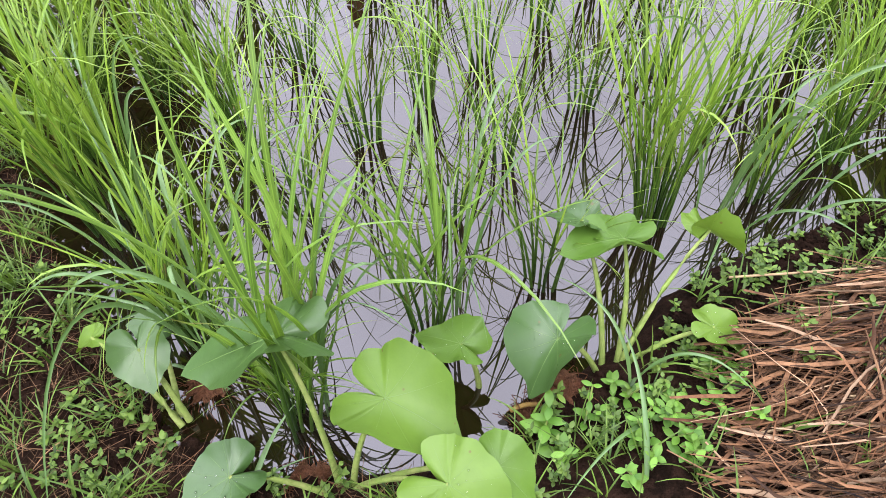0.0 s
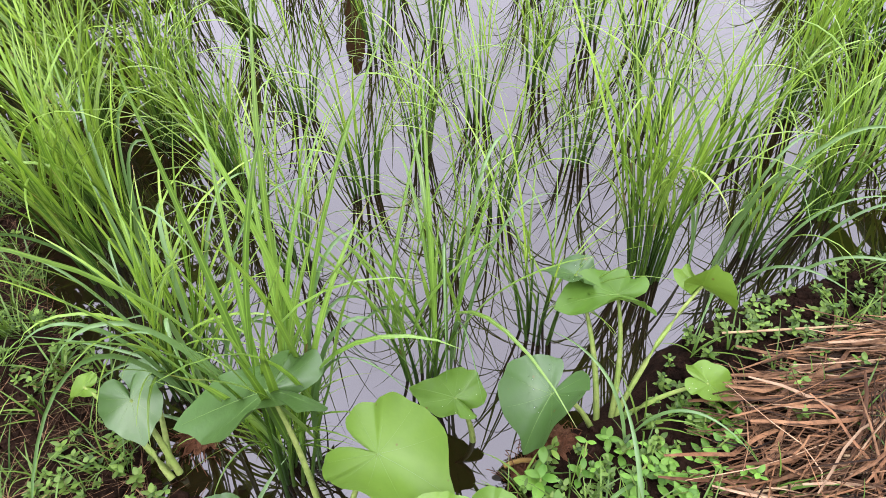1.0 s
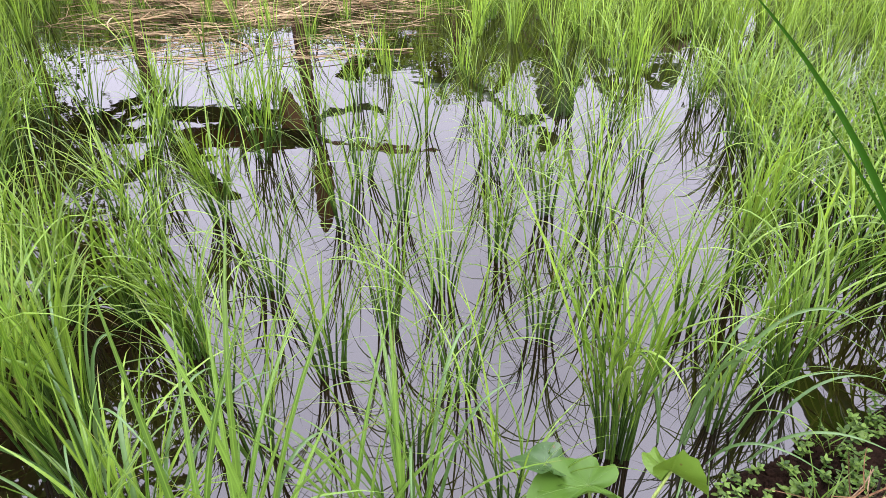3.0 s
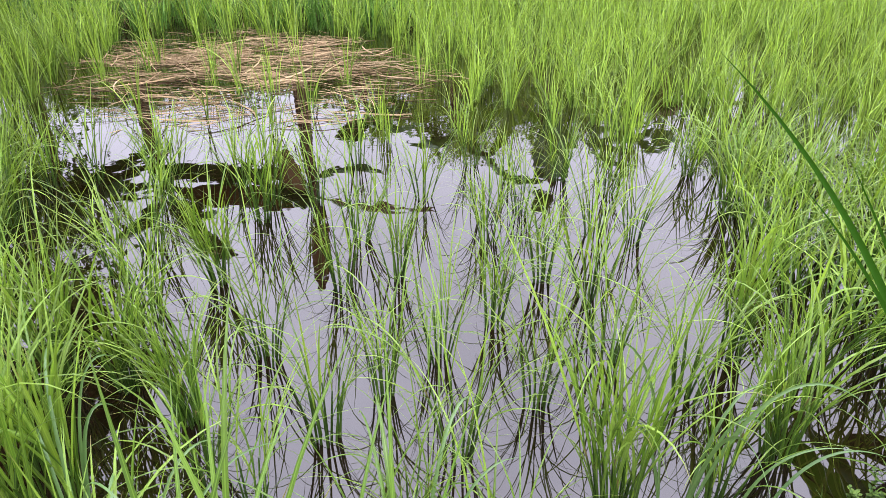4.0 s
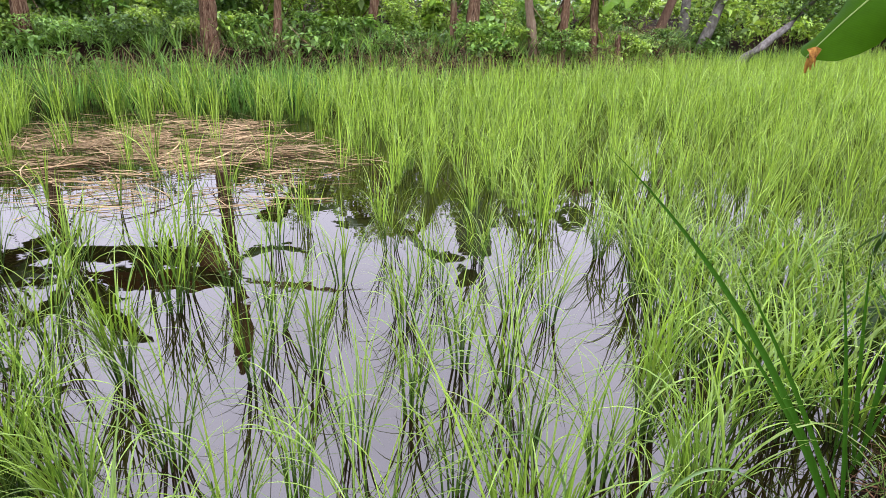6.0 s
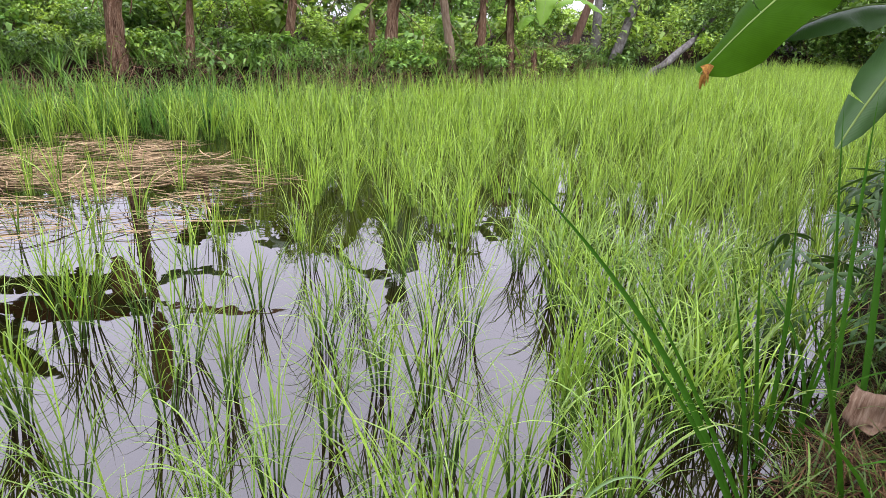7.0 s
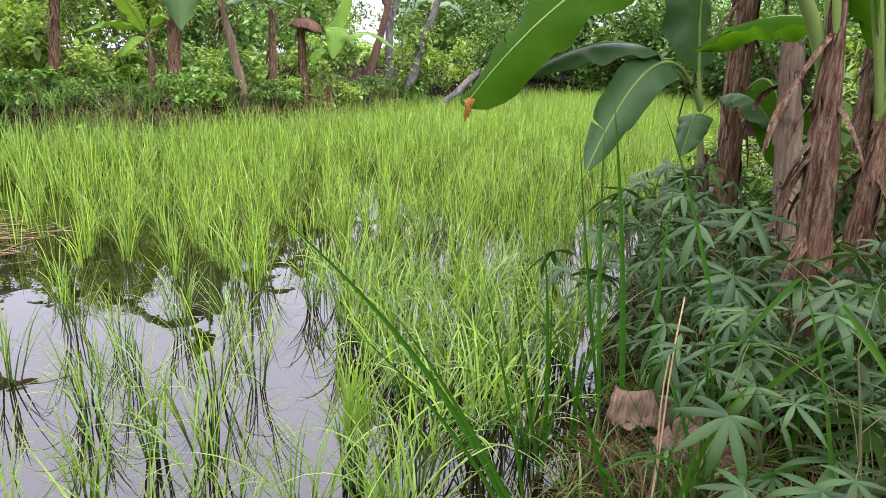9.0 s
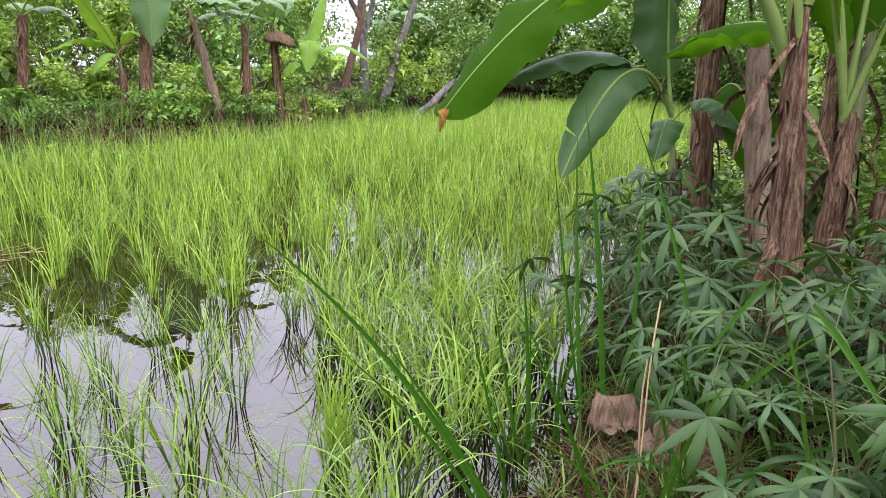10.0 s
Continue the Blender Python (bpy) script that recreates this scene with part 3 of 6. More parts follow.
# lanes of open water between the hills: x, y and their run
GLINTS = ((3.30, 8.0), (2.35, 5.99), (3.48, 6.74), (3.61, 6.17), (4.29, 6.39), (2.23, 5.54), (2.78, 6.62), (3.18, 6.1), (4.0, 6.37), (1.85, 4.75), (1.47, 3.88))
LANES = [(x, y, x / math.hypot(x, y), y / math.hypot(x, y)) for x, y in GLINTS]
mid_count = 0
step = 0.245
yy = 0.5
while yy < 27:
    st = step if yy < 13 else 0.30
    xx = -8.0 + rng.uniform(0, st)
    while xx < 27:
        x, y = xx + rng.uniform(-0.06, 0.06), yy + rng.uniform(-0.06, 0.06)
        xx += st
        if x < -0.75 * y - 0.8 or not inside(x, y, FIELD):
            continue
        if edge_distance(np.array([x]), np.array([y]), FIELD)[0] < 0.10:
            continue
        if y < 2.8 and abs(x) < 1.4 and min(math.hypot(x - a, y - b) for a, b, *_ in NEAR) < 0.22:
            continue
        if y < 1.95 and -1.2 < x < 1.0:
            continue
        is_open = inside(x, y, OPEN)
        if is_open and (rng.random() < (0.54 if y < 2.2 else 0.62 if y < 3.2 else 0.72) + (0.12 if x < -0.2 and y > 2.4 else 0.0)):
            continue
        if not is_open and rng.random() < (0.08 if y > 8.6 else 0.05 if y < 3.6 and x < 2.6 else 0.20) + 0.35 * max(0.0, noise.noise(Vector((x * 1.3, y * 1.3, 7)))):
            continue
        if any((math.hypot((x - a) * vy - (y - b) * vx, 0) < 0.11) and -0.55 < (x - a) * vx + (y - b) * vy < 0.2 for a, b, vx, vy in LANES):
            continue
        turn, size = rng.uniform(0, 6.28), rng.uniform(0.85, 1.12) * (0.86 if 2.8 < y < 7.5 and x > 0.2 else 1.0)
        if math.hypot(x, y) < 4.0 and mid_count < 250:
            k = rng.randrange(4)
            put_thing((thin if is_open else thick)[k], used_mid, (is_open, k), pose(x, y, 0, 0, 0, math.degrees(turn)), size)
            mid_count += 1
        elif is_open:
            sparse_spots.append((x, y, 0, turn, size, rng.randrange(8)))
        else:
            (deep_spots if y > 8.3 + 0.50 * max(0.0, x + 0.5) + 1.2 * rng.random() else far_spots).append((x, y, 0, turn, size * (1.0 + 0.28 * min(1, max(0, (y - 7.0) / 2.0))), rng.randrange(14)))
    yy += st
thing("rice_stand", "dense yellow-green rice covering the flooded field", "rice", scatter("rice_stand", far_v, far_spots, M_RICE_FAR), kind="stuff")
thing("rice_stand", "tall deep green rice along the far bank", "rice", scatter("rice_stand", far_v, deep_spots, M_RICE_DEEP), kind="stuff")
thing("sparse_rice", "thin rice tufts standing in open water", "rice", scatter("sparse_rice", sparse_v, sparse_spots, M_RICE_FAR), kind="stuff")
for k, ob in enumerate(thin + thick):
    key = (k < 4, k % 4)
    if key not in used_mid:
        ob.matrix_basis = pose(1.6 + 0.2 * k, 3.0, 0)


# ---- straw ----
def straw_variant(seed):
    r, b = random.Random(seed), Buf()
    L = r.uniform(0.18, 0.42)
    p, pts, a = Vector((-L / 2, 0, 0)), [], r.uniform(-0.3, 0.3)
    for i in range(5):
        pts.append(p.copy())
        a += r.uniform(-0.25, 0.25)
        p = p + Vector((math.cos(a), math.sin(a), r.uniform(-0.15, 0.12))) * (L / 4)
    if r.random() < 0.5:
        tube(b, pts, r.uniform(0.0007, 0.0015), 4)
    else:
        ribbon(b, pts, r.uniform(0.002, 0.0055), fold=0.5, twist=r.uniform(-1.5, 1.5), shape=lambda s: 1 - 0.6 * abs(2 * s - 1) ** 3)
    return arrays(b)


def thatch_variant(seed):
    """A broad flattened straw, split or creased along its length."""
    r, b = random.Random(seed), Buf()
    L = r.uniform(0.16, 0.40)
    p, pts, a = Vector((-L / 2, 0, 0)), [], r.uniform(-0.12, 0.12)
    for i in range(6):
        pts.append(p.copy())
        a += r.uniform(-0.16, 0.16) + (r.uniform(-0.6, 0.6) if r.random() < 0.15 else 0)
        p = p + Vector((math.cos(a), math.sin(a), r.uniform(-0.06, 0.06))) * (L / 5)
    if r.random() < 0.35:
        tube(b, pts, r.uniform(0.0014, 0.0026), 5)
    else:
        ribbon(b, pts, r.choice((0.0022, 0.0034, 0.0050, 0.0072, 0.0100)), fold=r.uniform(0.3, 0.9), twist=r.uniform(-1.0, 1.0), shape=lambda s: 1 - 0.45 * abs(2 * s - 1) ** 5)
    return arrays(b)


straws = [straw_variant(200 + k) for k in range(24)]
thatch = [thatch_variant(260 + k) for k in range(36)]
rng = random.Random(8)
spots = []
STRAWBED = [(0.46, 0.30), (0.48, 0.50), (0.52, 0.60), (0.62, 0.72), (0.75, 0.80), (0.95, 0.86), (1.25, 0.95), (1.55, 1.10), (1.75, 0.9), (1.5, 0.2), (0.7, 0.1)]
pale_spots = []
fine_spots = []
while len(spots) < 4300:
    x, y = rng.uniform(0.3, 2.6), rng.uniform(0.1, 1.8)
    if not inside(x, y, STRAWBED):
        continue
    z = gz(x, y) + rng.uniform(0.002, 0.060) + 0.045 * noise.noise(Vector((x * 6, y * 9, 2)))
    sweep = 1.1 * noise.noise(Vector((x * 2.6, y * 2.6, 4))) + 0.35
    lie = rng.gauss(0.05, 0.14) if y > 0.62 else rng.gauss(sweep, 0.32) if rng.random() < 0.93 else rng.uniform(0, 3.1)
    q = rng.random()
    (pale_spots if q < 0.07 else fine_spots if q < 0.40 else spots).append((x, y, z, turned(lie, rng.gauss(0, 0.07 if y > 0.62 else 0.16), rng.gauss(0, 0.07 if y > 0.62 else 0.13)), rng.uniform(0.6, 1.1) if y > 0.62 else rng.uniform(0.35, 0.95), rng.randrange(24 if 0.07 <= q < 0.40 else 36)))
thing("straw_litter", "pale bleached straws strewn over the brown straw", "straw", scatter("pale_litter", thatch, pale_spots, M_BLEACHED), kind="stuff")
thing("straw_litter", "reddish-brown matted dry straw lying on the bund", "straw", scatter("straw_litter", thatch, spots, M_THATCH), kind="stuff")
thing("straw_litter", "thin dark rotting straw under the matted bed", "straw", scatter("straw_litter", straws, fine_spots, M_STRAW), kind="stuff")
spots = []
while len(spots) < 6800:
    x, y = rng.uniform(-2.2, 0.1), rng.uniform(0.15, 2.6)
    d = float(edge_distance(np.array([x]), np.array([y]), FIELD)[0])
    if inside(x, y, FIELD) or d > 0.62 or d < 0.02 or noise.noise(Vector((x * 3, y * 3, 5))) < -0.15:
        continue
    spots.append((x, y, gz(x, y) + rng.uniform(0.0, 0.02), turned(rng.uniform(0, 3.1), rng.gauss(0, 0.3), rng.gauss(0, 0.3)), rng.uniform(0.10, 0.38), rng.randrange(24)))
thing("straw_litter", "dark reddish straw and rootlets rotting on the mud bund", "straw", scatter("straw_litter", straws, spots, M_STRAW), kind="stuff")
spots = []
while len(spots) < 1000:
    x, y = rng.uniform(-3.4, 0.5), rng.uniform(4.2, 9.2)
    c = ((x + 1.45 + (y - 6.5) * 0.25) / 1.45) ** 2 + ((y - 6.6) / 2.0) ** 2
    if rng.random() < (c - 0.15) * 0.85 or noise.noise(Vector((x * 1.8, y * 1.8, 3))) < -0.10:
        continue
    spots.append((x, y, rng.uniform(0.003, 0.03), turned(rng.gauss(0.1, 0.6), rng.gauss(0, 0.04), rng.gauss(0, 0.04)), rng.uniform(1.2, 2.6), rng.randrange(24)))
thing("floating_straw", "pale cut straw floating in a raft on the water", "straw", scatter("floating_straw", straws, spots, M_PALE), kind="stuff")


def crumb_variant(seed):
    r, b = random.Random(seed), Buf()
    rows, uvs = [], []
    for i in range(5):
        e = -0.6 + i / 4 * 2.17
        rows.append([Vector((math.cos(a) * math.cos(e), math.sin(a) * math.cos(e), 0.7 * math.sin(e))) * 0.012 * r.uniform(0.6, 1.25) for a in [k * math.pi / 4 for k in range(8)]])
        uvs.append([(k / 8, i / 4) for k in range(8)])
    b.grid(rows, uvs, True)
    return arrays(b)


crumbs = [crumb_variant(240 + k) for k in range(12)]
spots = []
while len(spots) < 2600:
    x, y = rng.uniform(-1.9, 1.0), rng.uniform(0.1, 2.2)
    d = float(edge_distance(np.array([x]), np.array([y]), FIELD)[0])
    if inside(x, y, FIELD) or d > 0.7 or noise.noise(Vector((x * 4, y * 4, 9))) < 0.02:
        continue
    spots.append((x, y, gz(x, y), rng.uniform(0, 6.28), rng.choice((0.4, 0.6, 0.8, 1.2, 2.2)), rng.randrange(12)))
thing("soil_crumbs", "dark crumbs and lumps of wet soil on the bund", "soil", scatter("soil_crumbs", crumbs, spots, M_MUD), kind="stuff")


# ---- taro ----
TARO_R = [(0, 0.68), (12, 0.575), (25, 0.53), (45, 0.485), (70, 0.425), (95, 0.41), (120, 0.42), (142, 0.445), (158, 0.40), (168, 0.30), (175, 0.14), (180, 0.07)]


def taro_radius(th):
    th = abs(th)
    for (a, r), (b, q) in zip(TARO_R, TARO_R[1:]):
        if th <= b:
            return r + (q - r) * (th - a) / (b - a)
    return 0.07


def taro_blade(seed, size, cup, wave):
    """Heart-shaped blade: petiole at the origin, tip along +y, upper side +z."""
    r, b = random.Random(seed), Buf()
    ph = r.uniform(0, 6.28)
    turns, rings = 80, 8
    rows, uvs = [], []
    for i in range(rings + 1):
        q = i / rings
        row, uvr = [], []
        for j in range(turns):
            th = -180 + 360 * j / turns
            a = radians(th)
            R = taro_radius(th) * size * q * (1 + q * (0.030 * math.sin(5 * a + ph) + 0.018 * math.sin(11 * a + 2 * ph) + r.uniform(-0.006, 0.006)))
            x, y = R * math.sin(a), R * math.cos(a)
            e = q * q
            z = cup * size * (x / size) ** 2 * 2.2 - 0.13 * size * max(0, y / size) ** 2 * 1.6 - 0.10 * size * e * (1 if abs(th) > 120 else 0.2)
            z += wave * size * e * math.sin(3 * a + ph) + 0.22 * wave * size * e * e * math.sin(8 * a + 2 * ph)
            row.append(Vector((x, y, z)))
            uvr.append((0.5 + 0.5 * x / size, 0.25 + 0.3 * q))
        rows.append(row)
        uvs.append(uvr)
    b.grid(rows, uvs, True)

    def surf(x, y):
        th = math.degrees(math.atan2(x, y))
        q = min(1, math.hypot(x, y) / max(1e-6, taro_radius(th) * size))
        a, e = radians(th), q * q
        z = cup * size * (x / size) ** 2 * 2.2 - 0.13 * size * max(0, y / size) ** 2 * 1.6 - 0.10 * size * e * (1 if abs(th) > 120 else 0.2)
        return z + wave * size * e * math.sin(3 * a + ph) + 0.22 * wave * size * e * e * math.sin(8 * a + 2 * ph)
    v = []
    for th, w in ((0, 0.0026), (38, 0.0013), (-38, 0.0013), (75, 0.0013), (-75, 0.0013), (110, 0.0012), (-110, 0.0012), (145, 0.0012), (-145, 0.0012)):
        R = taro_radius(th) * size * 0.93
        pts = [Vector((R * s * math.sin(radians(th)), R * s * math.cos(radians(th)), 0)) for s in (0, 0.2, 0.4, 0.6, 0.8, 1)]
        for p in pts:
            p.z = surf(p.x, p.y) + 0.0001
        q = Buf()
        tube(q, pts, [w * size * 4 * (1 - 0.17 * i) * 0.40 for i in range(6)], 4)
        v.append(q)
    return b, v, surf


def taro_plant(base, leaves, label, dewy=(), mature=()):
    """leaves: petiole top, tip, size, cup, direction of the upper side."""
    plant = thing("taro_plant", label, "taro plant", at=Matrix.Translation(base), group="taro plants on the bund")
    b0 = Vector(base)
    for i, (top, tip, size, cup, facing) in enumerate(leaves):
        top, tip = Vector(top) - b0, Vector(tip) - b0
        y = (tip - top).normalized()
        z = Vector(facing)
        z = (z - y * z.dot(y)).normalized()
        x = y.cross(z)
        m = Matrix.Translation(top) @ Matrix((x, y, z)).transposed().to_4x4()
        pet = Buf()
        foot = Vector((0.012 * math.cos(2.4 * i), 0.012 * math.sin(2.4 * i), -0.03))
        mid = foot.lerp(top, 0.5) + Vector((0, 0, 0.18 * (top - foot).length)) - y * 0.02
        pts = [(foot * (1 - s) + mid * s) * (1 - s) + (mid * (1 - s) + top * s) * s for s in [k / 9 for k in range(10)]]
        tube(pet, pts, [0.0072 - 0.00045 * k for k in range(10)], 8)
        part("petiole", pet.mesh("petiole", M_PETIOLE), plant, "pale green fleshy leaf stalk")
        bl, ve, surf = taro_blade(300 + i * 7 + int(size * 1000), size, cup, 0.075)
        leaf = part("leaf", bl.mesh("leaf", M_TARO_DARK if i in mature else M_TARO), plant)
        leaf.matrix_basis = m
        if i in dewy:
            dw, q = Buf(), random.Random(i + int(size * 900))
            for _ in range(26):
                th, rr = q.uniform(-150, 150), q.uniform(0.15, 0.9)
                R = taro_radius(th) * size * rr
                x_, y_ = R * math.sin(radians(th)), R * math.cos(radians(th))
                r_ = q.uniform(0.0008, 0.0024)
                c_ = Vector((x_, y_, surf(x_, y_)))
                dw.grid([[c_ + Vector((math.cos(a) * math.cos(e), math.sin(a) * math.cos(e), 0.8 * math.sin(e))) * r_ for a in [k * 1.0472 for k in range(6)]] for e in (0, 0.5, 1.0, 1.5)], [[(0, 0)] * 6] * 4, True)
            tagged(part("dew", dw.mesh("dew", M_DEW), leaf), "clear dewdrops", kind="stuff")
        for q in ve:
            part("vein", q.mesh("vein", M_VEIN), leaf)
    return plant


taro_plant((-0.22, 0.45, 0.02), [((-0.127, 0.515, 0.245), (0.0, 0.458, 0.225), 0.210, 0.70, (0.1, -0.10, 0.97)), ((-0.275, 0.535, 0.40), (-0.420, 0.500, 0.375), 0.215, 0.22, (-0.20, 0.34, 0.90)),
                                 ((-0.37, 0.407, 0.20), (-0.45, 0.36, 0.18), 0.135, 0.45, (0.1, -0.1, 0.95)), ((-0.025, 0.375, 0.24), (0.07, 0.325, 0.20), 0.170, 0.5, (0.1, -0.15, 0.95)),
                                 ((0.05, 0.415, 0.21), (0.118, 0.355, 0.18), 0.13, 0.3, (0.2, -0.1, 0.95))], "large taro plant with broad heart-shaped leaves at the water's edge", (2, 3), (1, 2))
taro_plant((0.29, 0.675, 0.03), [((0.305, 0.82, 0.275), (0.183, 0.82, 0.265), 0.178, 0.40, (0.03, 0.32, 0.94)), ((0.235, 0.875, 0.27), (0.175, 0.90, 0.265), 0.118, 0.45, (0.0, 0.33, 0.92)),
                                ((0.495, 0.885, 0.22), (0.60, 0.86, 0.16), 0.140, 0.7, (-0.05, 0.66, 0.72)), ((0.475, 0.702, 0.15), (0.545, 0.67, 0.12), 0.125, 0.3, (0.2, 0.15, 0.95)),
                                ((0.175, 0.671, 0.17), (0.075, 0.55, 0.09), 0.182, 0.85, (-0.45, -0.15, 0.85))], "taro plant with holed leaves on long pale stalks", (1, 2, 3, 4), (1, 4))
taro_plant((-0.555, 0.60, 0.04), [((-0.60, 0.66, 0.18), (-0.555, 0.56, 0.11), 0.128, 0.30, (0.25, -0.40, 0.80)), ((-0.63, 0.77, 0.10), (-0.68, 0.77, 0.10), 0.09, 0.3, (0, -0.2, 1)),
                                 ((-0.75, 0.74, 0.10), (-0.81, 0.74, 0.07), 0.08, 0.4, (0, 0, 1))], "small taro plant with dark heart-shaped leaves", (), (0, 1))
taro_plant((0.02, 0.67, 0.0), [((-0.004, 0.69, 0.13), (-0.105, 0.73, 0.125), 0.142, 0.4, (0.0, 0.15, 1))], "young taro shoot with one dewy leaf", (0,))


# ---- leaf shapes for weeds and shrubs ----
def sprig(seed, leaves, height, leaf, width, spread=0.5):
    """A short stem with small leaves in pairs."""
    r, b = random.Random(seed), Buf()
    az0 = r.uniform(0, 6.28)
    pts = arc((0, 0, -0.005), az0, 1.35 - r.uniform(0, spread), r.uniform(0, 0.5), height, 5)
    tube(b, pts, 0.0012, 3)
    for k in range(leaves):
        s = 0.15 + 0.85 * k / max(1, leaves - 1)
        i = min(4, int(s * 5 - 0.001))
        p = pts[i].lerp(pts[i + 1], s * 5 - i)
        az = az0 + 2.4 * k + r.uniform(-0.4, 0.4)
        L = leaf * r.uniform(0.7, 1.2) * (0.6 if k == leaves - 1 else 1)
        ribbon(b, arc(p, az, r.uniform(0.1, 0.7), r.uniform(0.2, 0.8), L, 4), width * r.uniform(0.8, 1.2), fold=0.25, shape=lambda q: max(0.04, math.sin(math.pi * (0.06 + 0.92 * q)) ** 0.8))
    return arrays(b)


def grass_tuft(seed, n, length, width):
    r, b = random.Random(seed), Buf()
    for k in range(n):
        a = r.uniform(0, 6.28)
        ribbon(b, arc((r.uniform(-0.01, 0.01), r.uniform(-0.01, 0.01), -0.005), a, r.uniform(0.7, 1.5), r.uniform(0.3, 1.6), length * r.uniform(0.5, 1.1), 5), width * r.uniform(0.7, 1.2), across=1, twist=r.uniform(-0.5, 0.5))
    return arrays(b)


weeds = [sprig(400 + k, 11, 0.045, 0.016, 0.0080) for k in range(10)]
tufts = [grass_tuft(430 + k, 8, 0.13, 0.0045) for k in range(8)]
rng = random.Random(21)


def on_bank(x, y, lo, hi):
    d = float(edge_distance(np.array([x]), np.array([y]), FIELD)[0])
    return not inside(x, y, FIELD) and lo < d < hi


spots, tspots = [], []
while len(spots) < 430:                      # the bund on the shaded side
    x, y = rng.uniform(-2.4, -0.2), rng.uniform(0.25, 3.0)
    if on_bank(x, y, -0.0, 0.55) and noise.noise(Vector((x * 5, y * 5, 0))) > -0.12 + 0.3 * rng.random():
        spots.append((x, y, gz(x, y), rng.uniform(0, 6.28), rng.uniform(0.7, 1.3), rng.randrange(10)))
while len(spots) < 640:                      # the strip between water and straw
    x, y = rng.uniform(0.1, 1.6), rng.uniform(0.3, 1.6)
    if on_bank(x, y, 0.0, 0.13 if x < 0.6 else 0.24):
        spots.append((x, y, gz(x, y) + 0.01, rng.uniform(0, 6.28), rng.uniform(0.7, 1.3), rng.randrange(10)))
while len(tspots) < 280:
    x, y = rng.uniform(-2.0, 1.4), rng.uniform(0.2, 2.2)
    if on_bank(x, y, -0.0, 0.45) and (x < 0.4 or rng.random() < 0.25):
        tspots.append((x, y, gz(x, y), rng.uniform(0, 6.28), rng.uniform(0.6, 1.2), rng.randrange(8)))
thing("ground_weeds", "small round-leaved green weeds creeping over the mud", "weeds", scatter("ground_weeds", weeds, spots, M_WEED), kind="stuff")
thing("short_grass", "short green grass tufts growing on the muddy bund", "grass", scatter("short_grass", tufts, tspots, M_WEED), kind="stuff")


# ---- bananas ----
def banana_leaf(parent, base, az, elev, droop, length, width, seed, fold=0.35, side_turn=0.0, name="leaf", material=None, petiole=0.25, tears=5, path=None, rib_r=0.020, blunt=6.6):
    """One leaf: midrib arc with two blade halves, torn here and there."""
    r = random.Random(seed)
    n = 26
    if path:
        a, b, c = [Vector(p) for p in path]
        pts = [a * (1 - q) ** 2 + b * 2 * q * (1 - q) + c * q * q for q in [k / n for k in range(n + 1)]]
        length = sum((q - p).length for p, q in zip(pts, pts[1:]))
    else:
        pts = arc(base, az, elev, droop, length, n)
    rib, bl = Buf(), Buf()
    tube(rib, pts, [rib_r * (1 - 0.85 * i / n) * min(1.0, length / 1.6) + 0.0015 for i in range(n + 1)], 6)
    gaps = {r.randrange(4, n - 1): r.uniform(0.3, 0.95) for _ in range(tears)}
    for sgn in (-1, 1):
        rows, uvs = [], []
        i0 = int(petiole * n)
        for i in range(i0, n + 1):
            s = (i - i0) / (n - i0)
            t = (pts[min(i + 1, n)] - pts[max(i - 1, 0)]).normalized()
            h = Vector((-math.sin(az), math.cos(az), 0)) if not path else Vector((0, 0, 1)).cross(pts[-1] - pts[0])
            h = (h - t * h.dot(t)).normalized()
            up = h.cross(t) * -1 if h.cross(t).z < 0 else h.cross(t)
            a = radians(side_turn)
            h, up = h * math.cos(a) + up * math.sin(a), up * math.cos(a) - h * math.sin(a)
            w = width / 2 * min(1, (s * 5) ** 0.6 + 0.02) * max(0.0, 1 - max(0, s - 0.62) ** 2 * blunt) ** 0.5 * (0.82 + 0.18 * math.sin(2.6 * s + 0.4))
            fo = fold + 0.10 * math.sin(i * 1.3 + seed) + 0.12 * math.sin(i * 0.45 + 2 * seed)
            row, ur = [], []
            cut = gaps.get(i, 0) * (1 if sgn > 0 or i % 2 else 0)
            for k in range(6):
                q = k / 5
                e = q * w
                lag = t * (-0.10 * width * q * q + (-0.05 * cut * q))
                row.append(pts[i] + h * sgn * e * math.cos(fo * q) - up * e * math.sin(fo * q * 1.3) + lag + up * (0.006 + 0.006 * math.sin(2.2 * i + sgn)) * q)
                ur.append((0.5 + 0.5 * sgn * q, s))
            rows.append(row)
            uvs.append(ur)
        j = 0
        cuts = sorted(g - i0 for g, c in gaps.items() if c > 0.5 and g > i0 and (sgn > 0) == (g % 2 == 0))
        for c in cuts + [len(rows)]:
            if c + 1 - j >= 2:
                bl.grid(rows[j:min(c + 1, len(rows))], uvs[j:min(c + 1, len(rows))])
            if c < len(rows):
                rows[c] = [p + (pts[min(n, i0 + c + 1)] - pts[i0 + c]) * (0.25 * q / 5) for q, p in enumerate(rows[c])]
            j = c
    leaf = part(name, bl.mesh(name, material or M_BANANA), parent)
    part("midrib", rib.mesh("midrib", M_DRYLEAF if material is M_DRYLEAF else M_MIDRIB), leaf)
    return leaf


